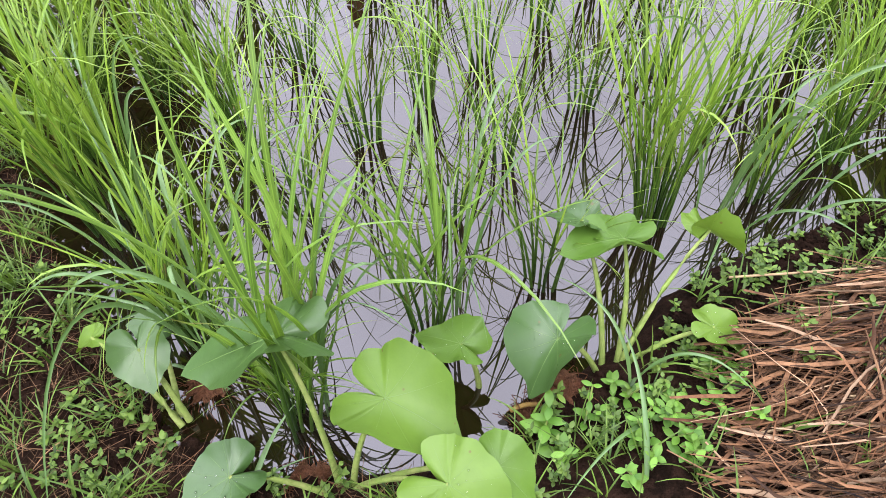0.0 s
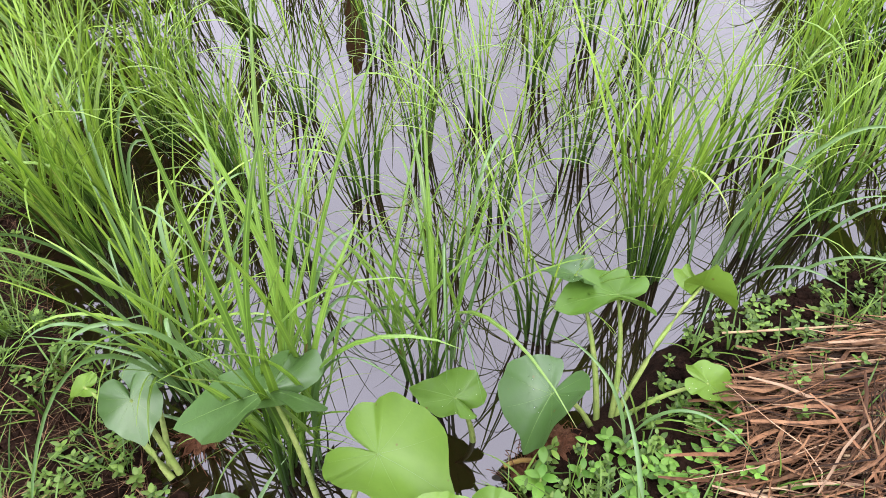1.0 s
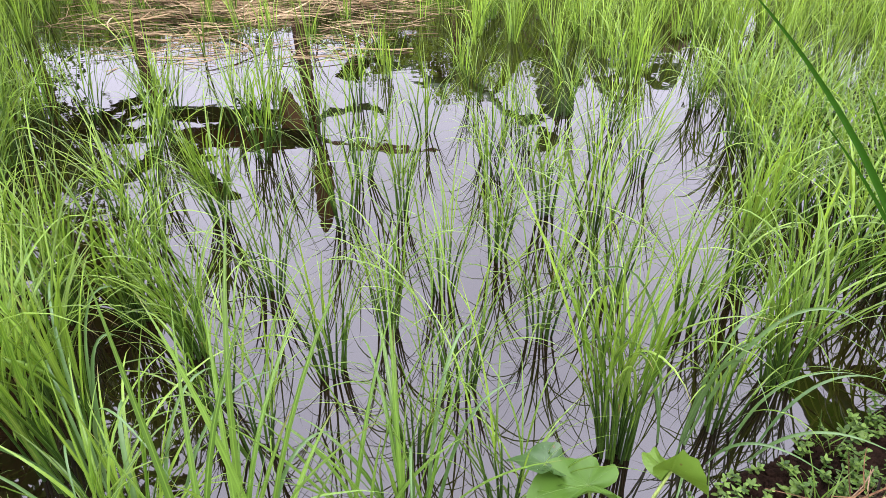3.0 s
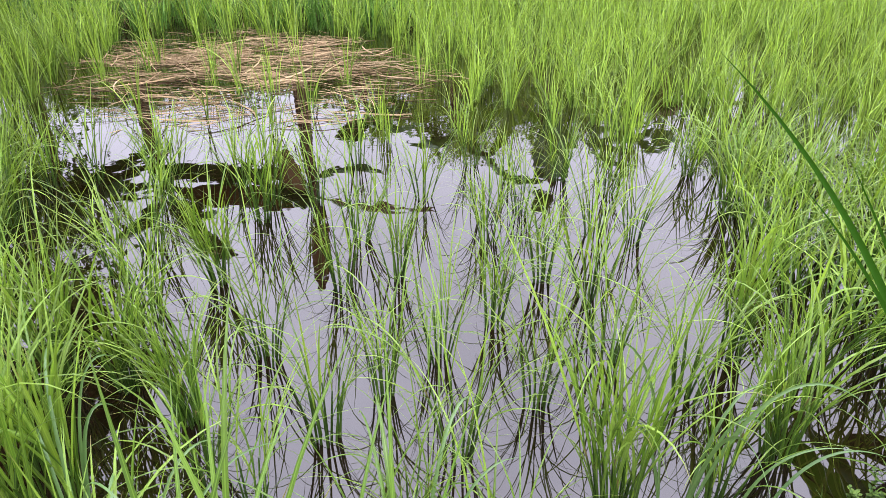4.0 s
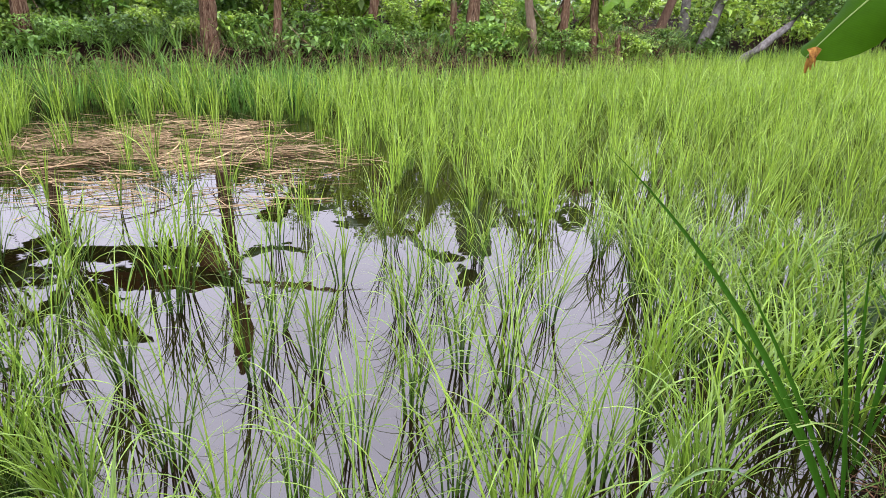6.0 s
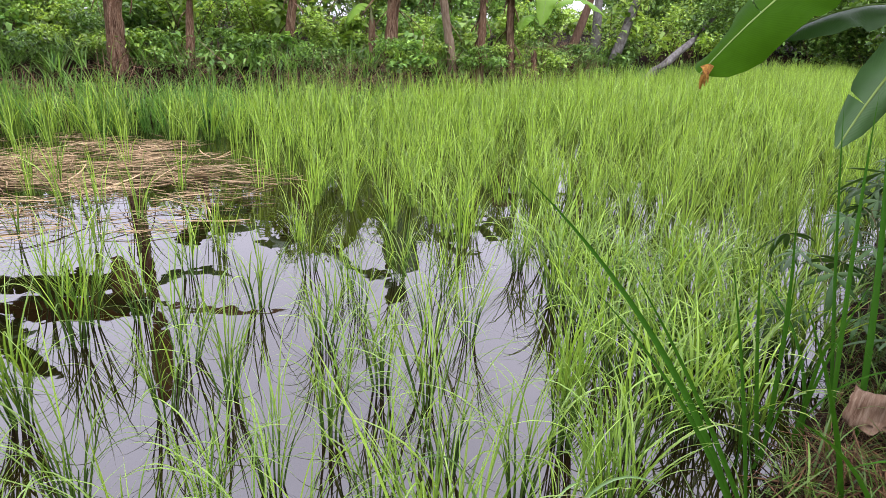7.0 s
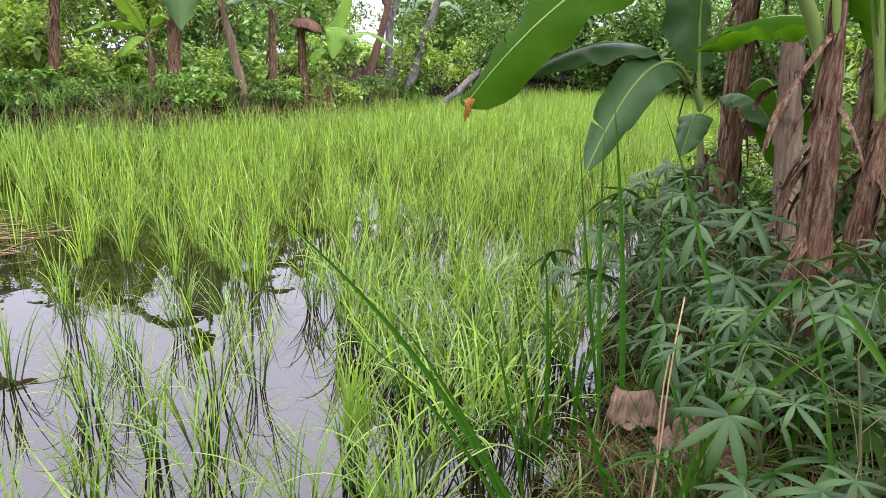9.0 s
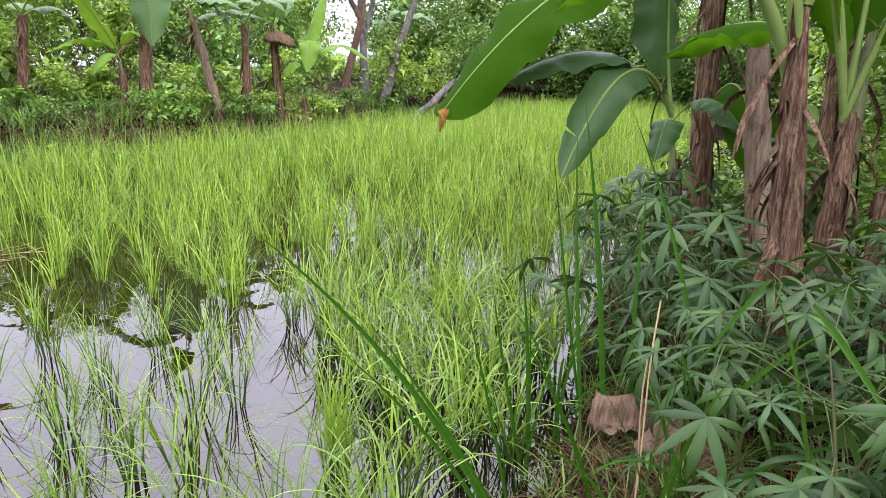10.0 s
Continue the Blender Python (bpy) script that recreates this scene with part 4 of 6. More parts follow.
def banana_plant(base, top, girth, label, leaves, seed, dry=6, blade=None, green=0.35, group="banana plants", new_leaf=0.0, paths=(), sheath=None):
    """top: the crown's place relative to the base. leaves: azimuth (deg), elevation, droop, length, width."""
    r = random.Random(seed)
    plant = thing("banana_plant", label, "banana plant", at=Matrix.Translation(base), group=group)
    top = Vector(top)
    H = top.length
    bow = Vector((r.uniform(-0.04, 0.04), r.uniform(-0.04, 0.04), 0)) * H
    axis = lambda s: top * s + bow * math.sin(math.pi * s) + Vector((0, 0, -0.08 * (1 - s)))
    core = Buf()
    tube(core, [axis(i / 12) for i in range(13)], [girth * (1.0 - 0.42 * i / 12) * (1 if i < 9 or not (leaves or paths) else 1 - 0.2 * (i - 8)) for i in range(13)], 12)
    part("pseudostem", core.mesh("pseudostem", M_PSEUDO if green > 0.2 else (sheath or M_SHEATH)), plant)
    # overlapping dry sheaths
    nsh = max(3, int(H * 6))
    for k in range(nsh):
        sh = Buf()
        s0 = (1 - green) * k / nsh * 1.02
        s1 = min(1.0, s0 + r.uniform(0.16, 0.34) / max(0.8, H) * 1.6)
        a0, span = r.uniform(0, 6.28), r.uniform(1.6, 3.4)
        rows, uvs = [], []
        flare = r.uniform(0.0, 0.5) if r.random() < 0.4 else 0
        for i in range(7):
            q = i / 6
            c = axis(s0 + (s1 - s0) * q)
            rad = girth * (1.0 - 0.42 * (s0 + (s1 - s0) * q)) + 0.004 + 0.010 * r.random() + flare * girth * max(0, q - 0.55)
            sp = span * (1 - 0.75 * q ** 2)
            row = []
            for j in range(9):
                an = a0 + sp * (j / 8 - 0.5)
                rr = rad + (0.008 * r.random() if j in (0, 8) else 0.002 * r.random())
                ragged = top.normalized() * (r.uniform(-1, 1) * 0.05 * H * (0.5 if i in (0, 6) else 0.04))
                row.append(c + Vector((math.cos(an), math.sin(an), 0)) * rr + ragged)
            rows.append(row)
            uvs.append([(j / 8, q) for j in range(9)])
        sh.grid(rows, uvs)
        part("dry_sheath", sh.mesh("dry_sheath", sheath or M_SHEATH), plant)
    for k in range(dry):                         # shrivelled leaf stalks hanging down
        d = Buf()
        s0 = r.uniform(0.35, 0.95)
        a = r.uniform(0, 6.28)
        p0 = axis(s0) + Vector((math.cos(a), math.sin(a), 0)) * girth * 0.7
        pts = arc(p0, a, r.uniform(-1.1, -0.5), r.uniform(0.4, 1.0), H * r.uniform(0.12, 0.32), 8)
        ribbon(d, pts, r.uniform(0.03, 0.06), fold=0.8, twist=r.uniform(-2, 2), shape=lambda s: 0.9 - 0.5 * s)
        part("hanging_stalk", d.mesh("hanging_stalk", M_SHEATH), plant, "shrivelled brown leaf stalk")
    for k, (az, el, dr, L, W, *more) in enumerate(leaves):
        banana_leaf(plant, axis(1.0) - top.normalized() * 0.05 * k * 0.4, radians(az), el, dr, L, W, seed * 31 + k, material=blade)
    b0 = Vector(base)
    for k, (p0, p1, p2, W, fo, st_, pt_, rr, *own) in enumerate(paths):
        banana_leaf(plant, (0, 0, 0), 0, 0, 0, 0, W, seed * 57 + k, fo, st_, petiole=pt_, tears=3, path=[Vector(p) - b0 for p in (p0, p1, p2)], rib_r=rr, material=own[0] if own else blade)
    if new_leaf > 0:
        rl = Buf()
        tube(rl, arc(axis(1.0), r.uniform(0, 6), 1.45, 0.15, new_leaf, 8), [0.028, 0.034, 0.036, 0.034, 0.03, 0.025, 0.018, 0.01, 0.003], 8)
        part("rolled_leaf", rl.mesh("rolled_leaf", M_BANANA), plant, "tightly rolled young leaf")
    return plant


def crown(seed, n, L, W, el=(0.5, 1.2), droop=(1.0, 2.0)):
    r = random.Random(seed)
    a0 = r.uniform(0, 360)
    return [(a0 + 137 * k + r.uniform(-20, 20), r.uniform(*el), r.uniform(*droop), L * r.uniform(0.75, 1.1), W * r.uniform(0.8, 1.1)) for k in range(n)]


# near bananas on the bank beside the camera
banana_plant((2.87, 1.29, gz(2.87, 1.29)), (-0.05, 0.11, 1.54), 0.070, "tall banana plant with peeling brown sheaths and a pale green top", crown(40, 2, 1.7, 0.42, (1.35, 1.48), (0.2, 0.4)), 3, dry=9, green=0.16,
             paths=[((2.83, 1.42, 1.40), (2.63, 1.52, 1.98), (1.95, 1.75, 2.35), 0.40, 0.3, 0, 0.4, 0.035), ((2.84, 1.40, 1.40), (2.78, 1.46, 1.95), (2.50, 1.55, 2.9), 0.42, 0.3, 0, 0.4, 0.037),
                    ((2.50, 1.55, 2.02), (2.15, 1.62, 1.95), (1.86, 1.72, 1.62), 0.30, 0.35, 25, 0.1, 0.016), ((3.1, 1.5, 1.57), (3.05, 1.79, 1.75), (3.02, 2.18, 1.50), 0.24, 0.5, 10, 0.25, 0.02)])
banana_plant((3.68, 2.48, gz(3.68, 2.48)), (-0.06, 0.07, 1.02), 0.05, "young banana plant with drooping grey-green leaves", [], 4, dry=2, blade=M_BANANA_DULL, green=0.5,
             paths=[((3.61, 2.55, 1.18), (3.22, 2.55, 1.82), (2.58, 2.38, 0.92), 0.25, 0.25, -35, 0.38, 0.018), ((3.61, 2.55, 1.22), (3.15, 2.69, 1.80), (2.40, 2.76, 1.33), 0.30, 0.5, 5, 0.3, 0.016),
                    ((3.61, 2.55, 1.20), (3.60, 2.66, 1.60), (3.73, 2.75, 2.30), 0.42, 0.3, 30, 0.3, 0.018), ((3.62, 2.54, 1.16), (3.74, 2.40, 1.45), (3.76, 2.15, 1.08), 0.26, 0.5, 0, 0.3, 0.012),
                    ((3.60, 2.55, 1.1), (3.45, 2.45, 1.3), (3.30, 2.40, 0.95), 0.2, 0.5, 0, 0.3, 0.010)])
banana_plant((4.25, 2.72, gz(4.2, 2.7)), (-0.04, 0.04, 2.7), 0.085, "old banana trunk wrapped in dark brown dry sheaths", crown(41, 5, 1.7, 0.45), 5, dry=8, green=0.03,
             paths=[((4.1, 2.6, 1.3), (3.88, 2.25, 1.55), (3.69, 2.06, 0.88), 0.30, 0.4, 10, 0.25, 0.014), ((4.1, 2.6, 1.1), (4.0, 2.3, 1.5), (4.1, 2.0, 1.0), 0.30, 0.4, 10, 0.25, 0.014), ((4.2, 2.76, 2.75), (3.3, 3.2, 3.0), (2.62, 3.75, 2.1), 0.46, 0.3, 0, 0.25, 0.02)])
banana_plant((3.72, 1.88, gz(3.7, 1.9)), (-0.13, 0.17, 1.42), 0.085, "dead pale banana trunk, broken at the top", [], 6, dry=3, green=0.0, sheath=M_DEADTRUNK)
banana_plant((3.95, 1.74, gz(3.95, 1.74)), (0.0, 0.0, 1.10), 0.075, "banana plant with yellow-green stalks beside the bank", crown(43, 4, 1.9, 0.34, (1.2, 1.45), (0.3, 0.6)), 7, dry=9, green=0.2)
banana_plant((4.6, 1.9, gz(4.6, 1.9)), (-0.02, 0.05, 1.6), 0.09, "banana plant behind the bank with brown sheaths", crown(44, 6, 1.6, 0.42, (0.7, 1.3)), 8, dry=5, green=0.25)
banana_plant((3.75, 1.30, gz(3.75, 1.3)), (0.02, 0.05, 0.72), 0.16, "cut banana stump with a dark fibrous top", [], 9, dry=3, green=0.0)
banana_plant((5.6, 2.6, gz(5.6, 2.6)), (0.02, 0.05, 2.2), 0.11, "banana plant deeper in the grove", crown(45, 7, 1.8, 0.45, (0.5, 1.2), (1.2, 2.4)), 10, dry=5, green=0.15)
banana_plant((6.4, 1.6, gz(6.4, 1.6)), (0.02, 0.05, 2.0), 0.11, "banana plant deeper in the grove", crown(46, 7, 1.8, 0.45, (0.5, 1.2), (1.2, 2.4)), 11, dry=5, green=0.15)

banana_plant((-3.35, 3.30, gz(-3.35, 3.3)), (0.15, 0.1, 1.9), 0.11, "banana plant on the bund beside the rice", crown(47, 5, 1.5, 0.42, (0.6, 1.2), (1.0, 2.0)), 12, dry=4, blade=M_BANANA_FAR, green=0.15,
             paths=[((-3.2, 3.4, 2.0), (-2.7, 4.0, 2.75), (-2.15, 4.75, 2.1), 0.46, 0.3, 0, 0.2, 0.02), ((-3.2, 3.4, 2.0), (-2.8, 3.4, 2.7), (-2.15, 3.55, 2.0), 0.46, 0.3, 0, 0.2, 0.02),
                    ((-3.2, 3.4, 2.0), (-2.9, 4.4, 2.8), (-2.7, 5.6, 2.2), 0.46, 0.3, 0, 0.2, 0.02), ((-3.2, 3.4, 2.0), (-3.0, 4.4, 2.6), (-3.2, 5.9, 2.0), 0.46, 0.3, 0, 0.2, 0.02)])

# the great leaf that hangs into the path
hang = thing("banana_leaf", "large bright green banana leaf with a browned torn tip", "banana leaf", at=pose(3.52, 2.41, 2.155))
banana_leaf(hang, (0, 0, 0), 0, 0, 0, 0, 0.50, 77, 0.25, -20, petiole=0.03, tears=4, blunt=4.2, rib_r=0.012, path=((0, 0, 0), (-0.82, 0.24, -0.16), (-1.39, 0.40, -0.95)))

for k in range(3):
    tipb = Buf()
    ribbon(tipb, arc((-1.35 - 0.03 * k, 0.39 - 0.03 * k, -0.90), radians(200 + 30 * k), -0.9, 0.7, 0.13 - 0.02 * k, 6), 0.05, fold=0.8, twist=1.2, shape=lambda q: 1 - 0.8 * q)
    part("dried_tip", tipb.mesh("dried_tip", M_WITHERED), hang, "orange-brown withered leaf tip")

# far bank bananas
banana_plant((-1.80, 10.75, gz(-1.8, 10.75)), (0.07, 0.15, 2.62), 0.13, "tall banana plant with broad dark leaves on the far bank", [], 71, dry=8, blade=M_BANANA_FAR, green=0.06, group="banana plants on the far bank",
             paths=[((-1.73, 10.9, 3.15), (-0.75, 10.95, 3.62), (0.42, 10.9, 3.48), 0.55, 0.3, 25, 0.12, 0.02, M_BANANA_BROWN), ((-1.73, 10.9, 3.2), (-1.70, 10.9, 4.2), (-1.78, 10.87, 5.10), 0.36, 0.3, 75, 0.04, 0.02, M_BANANA_BROWN),
                    ((-1.73, 10.9, 2.9), (-1.1, 10.9, 2.55), (-0.45, 10.8, 2.78), 0.42, 0.4, 20, 0.10, 0.016), ((-1.73, 10.9, 3.1), (-2.6, 10.8, 3.35), (-4.05, 10.6, 2.90), 0.48, 0.2, 30, 0.10, 0.016, M_BANANA_BROWN),
                    ((-1.73, 10.9, 3.1), (-2.2, 10.4, 3.35), (-2.75, 9.9, 2.1), 0.55, 0.2, 25, 0.08, 0.018), ((-1.73, 10.9, 3.0), (-2.1, 10.2, 3.0), (-1.95, 9.8, 1.9), 0.46, 0.2, 0, 0.08, 0.018, M_BANANA_BROWN),
                    ((-1.9, 10.8, 2.7), (-3.0, 10.6, 2.75), (-4.5, 10.5, 2.45), 0.40, 0.2, 30, 0.10, 0.016)])
banana_plant((-0.85, 11.0, gz(-0.85, 11.0)), (0.05, 0.1, 1.1), 0.07, "young banana plant with drooping dark leaves on the far bank", [], 83, dry=3, blade=M_BANANA_FAR, green=0.2, group="banana plants on the far bank",
             paths=[((-0.8, 11.1, 1.75), (-0.5, 10.8, 2.2), (0.05, 10.6, 1.80), 0.42, 0.3, 25, 0.12, 0.015), ((-0.8, 11.1, 1.7), (-0.6, 10.9, 1.75), (-0.1, 10.7, 1.6), 0.34, 0.3, 25, 0.12, 0.015), ((-0.8, 11.1, 1.75), (-1.0, 10.8, 2.2), (-1.3, 10.6, 2.0), 0.40, 0.3, 25, 0.12, 0.015)])
FARGROUP = "banana plants on the far bank"
banana_plant((2.24, 11.20, gz(2.24, 11.2)), (0.30, 0.1, 2.6), 0.105, "banana plant with a dark brown trunk and one broad hanging leaf", crown(73, 2, 1.0, 0.36, (0.6, 1.2)), 73, dry=9, blade=M_BANANA_PALE, green=0.06, group=FARGROUP,
             paths=[((2.50, 11.2, 3.0), (2.40, 10.95, 3.05), (2.36, 10.9, 1.72), 0.66, 0.15, 0, 0.12, 0.016), ((2.50, 11.2, 3.0), (1.7, 11.1, 3.4), (0.95, 11.1, 2.2), 0.46, 0.3, 0, 0.12, 0.016)])
banana_plant((1.93, 11.30, gz(1.93, 11.3)), (0.03, 0.05, 0.95), 0.055, "young banana plant with bright yellow-green leaves on the far bank", [], 78, dry=2, blade=M_BANANA_BRIGHT, green=0.5, group=FARGROUP,
             paths=[((1.94, 11.3, 1.65), (1.75, 11.25, 2.05), (1.38, 11.2, 2.55), 0.34, 0.25, 20, 0.1, 0.014), ((1.94, 11.3, 1.60), (1.55, 11.1, 2.0), (1.05, 11.0, 1.62), 0.30, 0.3, 15, 0.2, 0.012),
                    ((1.94, 11.3, 1.60), (2.10, 11.1, 2.1), (2.22, 11.0, 1.85), 0.28, 0.3, 0, 0.2, 0.012), ((1.94, 11.3, 1.55), (1.70, 11.0, 1.75), (1.52, 10.95, 1.30), 0.24, 0.4, 0, 0.15, 0.010)])
banana_plant((3.38, 11.35, gz(3.38, 11.35)), (-0.34, 0.1, 1.75), 0.080, "leaning banana trunk with peeling pale brown sheaths", crown(74, 4, 1.2, 0.33, (0.3, 1.2), (1.0, 2.4)), 74, dry=7, blade=M_BANANA_PALE, green=0.06, group=FARGROUP, sheath=M_DEADTRUNK,
             paths=[((3.05, 11.4, 2.35), (3.5, 11.2, 2.6), (3.62, 11.1, 1.95), 0.36, 0.3, 0, 0.15, 0.012)])
banana_plant((3.88, 11.40, gz(3.88, 11.4)), (0.06, 0.05, 1.75), 0.075, "slim banana plant with a reddish-brown trunk", crown(75, 4, 1.1, 0.32, (0.5, 1.2), (1.0, 2.2)), 75, dry=6, blade=M_BANANA_PALE, green=0.06, group=FARGROUP)
banana_plant((4.66, 11.75, gz(4.66, 11.75)), (-0.08, 0.1, 1.9), 0.080, "banana plant with a reddish-brown trunk on the far bank", crown(76, 4, 1.1, 0.32, (0.4, 1.2), (1.0, 2.2)), 76, dry=7, blade=M_BANANA_PALE, green=0.06, group=FARGROUP)
banana_plant((5.03, 11.75, gz(5.03, 11.75)), (0.05, 0.1, 0.85), 0.065, "short banana plant with pale broad leaves on the far bank", [], 77, dry=4, blade=M_BANANA_BRIGHT, green=0.1, group=FARGROUP,
             paths=[((5.07, 11.8, 1.45), (5.22, 11.8, 2.0), (5.58, 11.8, 2.75), 0.30, 0.3, 30, 0.1, 0.013), ((5.07, 11.8, 1.45), (5.30, 11.7, 2.4), (4.98, 11.4, 1.35), 0.40, 0.2, 0, 0.15, 0.013),
                    ((5.07, 11.8, 1.45), (5.75, 11.7, 2.2), (6.38, 11.6, 1.50), 0.32, 0.3, 10, 0.2, 0.012), ((5.07, 11.8, 1.40), (4.80, 11.6, 1.7), (4.62, 11.5, 1.25), 0.28, 0.3, 0, 0.2, 0.010)])
FAR = [((-4.4, 10.9), (0.1, 0.1, 2.4), 0.12, 9, 2.0, 79, 0.7), ((-5.9, 10.7), (-0.1, 0.1, 2.2), 0.11, 9, 1.9, 80, 0), ((0.6, 11.5), (0.2, 0, 1.5), 0.08, 5, 1.0, 81, 0), ((9.8, 16.5), (0.2, 0, 2.0), 0.1, 7, 1.5, 82, 0)]
for (x, y), top, girth, n, L, seed, nl in FAR:
    banana_plant((x, y, gz(x, y)), top, girth, "banana plant with a brown trunk on the far bank", crown(seed, n, L, 0.45 if x < 0 else 0.36, (0.3, 1.2), (1.0, 2.4)), seed, dry=6, blade=M_BANANA_FAR if x < 0 else M_BANANA_PALE, green=0.06, group=FARGROUP, new_leaf=nl)


# ---- trees and shrubs of the far bank ----
def leaf_cloud(rng_, n, centre, radii, size, hollow=0.5):
    """Arrays of n small folded leaves in a lumpy ball."""
    d = rng_.normal(size=(n, 3))
    d /= np.linalg.norm(d, axis=1)[:, None]
    r = (hollow + (1 - hollow) * rng_.random(n)) ** 0.7
    lump = 1 + 0.25 * np.sin(3.1 * d[:, 0] * 2 + centre[0] * 7) * np.sin(2.7 * d[:, 1] * 2 + centre[1] * 5) + 0.2 * np.sin(5 * d[:, 2] + centre[0])
    c = np.array(centre) + d * (r * lump)[:, None] * np.array(radii)
    yaw, pitch = rng_.random(n) * 6.283, rng_.normal(-0.25, 0.5, n)
    f = np.stack([np.cos(yaw) * np.cos(pitch), np.sin(yaw) * np.cos(pitch), np.sin(pitch)], 1)
    s = np.stack([-np.sin(yaw), np.cos(yaw), rng_.normal(0, 0.35, n)], 1)
    s /= np.linalg.norm(s, axis=1)[:, None]
    up = np.cross(f, s)
    L = size * (0.6 + 0.8 * rng_.random(n))[:, None]
    W = L * 0.28
    pts = [c, c + f * L * 0.45 + s * W + up * W * 0.4, c + f * L - up * L * 0.12, c + f * L * 0.45 - s * W + up * W * 0.4]
    v = np.stack(pts, 1).reshape(-1, 3)
    q = np.arange(n * 4).reshape(n, 4)
    uv = np.tile(np.array([(0.5, 0), (1, 0.5), (0.5, 1), (0, 0.5)]), (n, 1))
    return v, q, uv


def join(parts_):
    vs, fs, us, o = [], [], [], 0
    for v, f, u in parts_:
        vs.append(v)
        fs.append(f + o)
        us.append(u)
        o += len(v)
    return np.concatenate(vs), np.concatenate(fs), np.concatenate(us)


nrng = np.random.default_rng(4)


def shrub(x, y, radius, height, n, size, label, material):
    z = gz(x, y)
    ob = thing("shrub", label, "shrub", at=pose(x, y, z), group="undergrowth on the far bank")
    for k in range(3):
        st = Buf()
        tube(st, arc((0, 0, -0.05), k * 2.1, 1.2, 0.3, height * 0.8, 4), [0.012, 0.010, 0.008, 0.006, 0.003], 4)
        part("stem", st.mesh("stem", M_BROWNBARK), ob)
    lumps = []
    for k in range(9):
        big = k % 3 == 2
        q = nrng.uniform(0.22, 0.5)
        c = (nrng.uniform(-0.75, 0.75) * radius, nrng.uniform(-0.6, 0.6) * radius, height * nrng.uniform(0.15, 0.95))
        lumps.append(leaf_cloud(nrng, n // (27 if big else 10), c, (radius * q, radius * q, height * q * 0.75), size * (1.9 if big else 0.9), 0.25))
    part("foliage", mesh_from("foliage", *join(lumps), material), ob)
    return ob


def tree(base, limbs, radius, label, crown_r, n, bark, leaf, size=0.09):
    """limbs: polylines from the foot; the crown is leaf clumps at the limb ends."""
    ob = thing("tree", label, "tree", at=Matrix.Translation(base), group="trees behind the field")
    wood, ends = Buf(), []
    for k, pts in enumerate(limbs):
        pts = [Vector(p) for p in pts]
        fine = []
        for a, b in zip(pts, pts[1:]):
            fine += [a.lerp(b, s / 3) + Vector((random.uniform(-1, 1), random.uniform(-1, 1), 0)) * 0.02 for s in range(3)]
        fine.append(pts[-1])
        r0 = radius * (1 if k == 0 else 0.6)
        tube(wood, fine, [r0 * (1 - 0.7 * i / (len(fine) - 1)) for i in range(len(fine))], 8)
        ends += [pts[-1], pts[-2].lerp(pts[-1], 0.5)]
    part("trunk", wood.mesh("trunk", bark), ob)
    lumps = []
    for e in ends:
        for _ in range(3):
            c = (e.x + nrng.uniform(-1, 1) * crown_r * 0.7, e.y + nrng.uniform(-1, 1) * crown_r * 0.7, e.z + nrng.uniform(-0.5, 0.7) * crown_r * 0.6)
            q = crown_r * nrng.uniform(0.35, 0.7)
            lumps.append(leaf_cloud(nrng, n // (len(ends) * 3), c, (q, q, q * 0.7), size, 0.2))
    part("crown", mesh_from("crown", *join(lumps), leaf), ob)
    return ob


GAP = (0.43, 0.55)
rng = random.Random(33)
xs = -8.0
while xs < 9:
    yb = 10.6 if xs < 2.6 else 10.4 + (xs - 2.6) * 0.62
    low = 0.75 if xs < -1.2 else 1.0
    for row, (dy, h0, h1, nn) in enumerate(((-0.25, 0.12, 0.28, 520), (0.45, 0.25, 0.55, 1300), (1.5, 0.6, 1.6, 1600), (3.2, 1.3, 1.9, 1800), (5.5, 1.9, 2.6, 1800))):
        x, y = xs + rng.uniform(-0.3, 0.3), yb + dy + rng.uniform(-0.25, 0.25)
        h = rng.uniform(h0, h1) * (low if row > 1 else 1) * (1.35 if row > 2 and xs > 0.5 else 1.0)
        if row > 1 and GAP[0] < x / y < GAP[1]:          # a break in the grove that lets the sky through
            continue
        shrub(x, y, rng.uniform(0.55, 0.85) * (0.7 if row == 0 else 1.0), h, int(nn * 1.5), 0.062 if row < 2 else 0.080, "leafy green undergrowth shrub on the bank", rng.choice((M_SHRUB, M_SHRUB, M_HERBAGE, M_HERBAGE, M_TREELEAF)))
    xs += 0.72
for k in range(16):                            # bushes round the far corner
    a = k / 15
    x, y = 17.6 + 0.4 * math.sin(9 * a) - 4.5 * max(0, a - 0.6) - 3.0 * max(0, 0.3 - a), 9.8 + 9.0 * a
    shrub(x, y, 1.1, rng.uniform(0.9, 1.8), 1000, 0.12, "leafy green undergrowth shrub on the bank", M_SHRUB if k % 2 else M_TREELEAF)
for k in range(8):
    x = 8 + k * 1.1
    y = 14.4 + (x - 8) * 0.72
    shrub(x, y, 1.0, rng.uniform(0.8, 1.6), 900, 0.11, "leafy green undergrowth shrub on the bank", M_SHRUB)
    if GAP[0] - 0.03 < (x - 1) / (y + 2) < GAP[1] + 0.02 or GAP[0] - 0.03 < (x + 0.5) / (y + 4) < GAP[1] + 0.02:
        continue
    shrub(x - 1, y + 2.0, 1.5, rng.uniform(1.8, 2.8), 1500, 0.14, "tall bush behind the far field edge", M_TREELEAF)
    shrub(x + 0.5, y + 4.0, 1.8, rng.uniform(3.0, 4.0), 1700, 0.16, "tall bush behind the far field edge", M_TREELEAF)
bspots = []
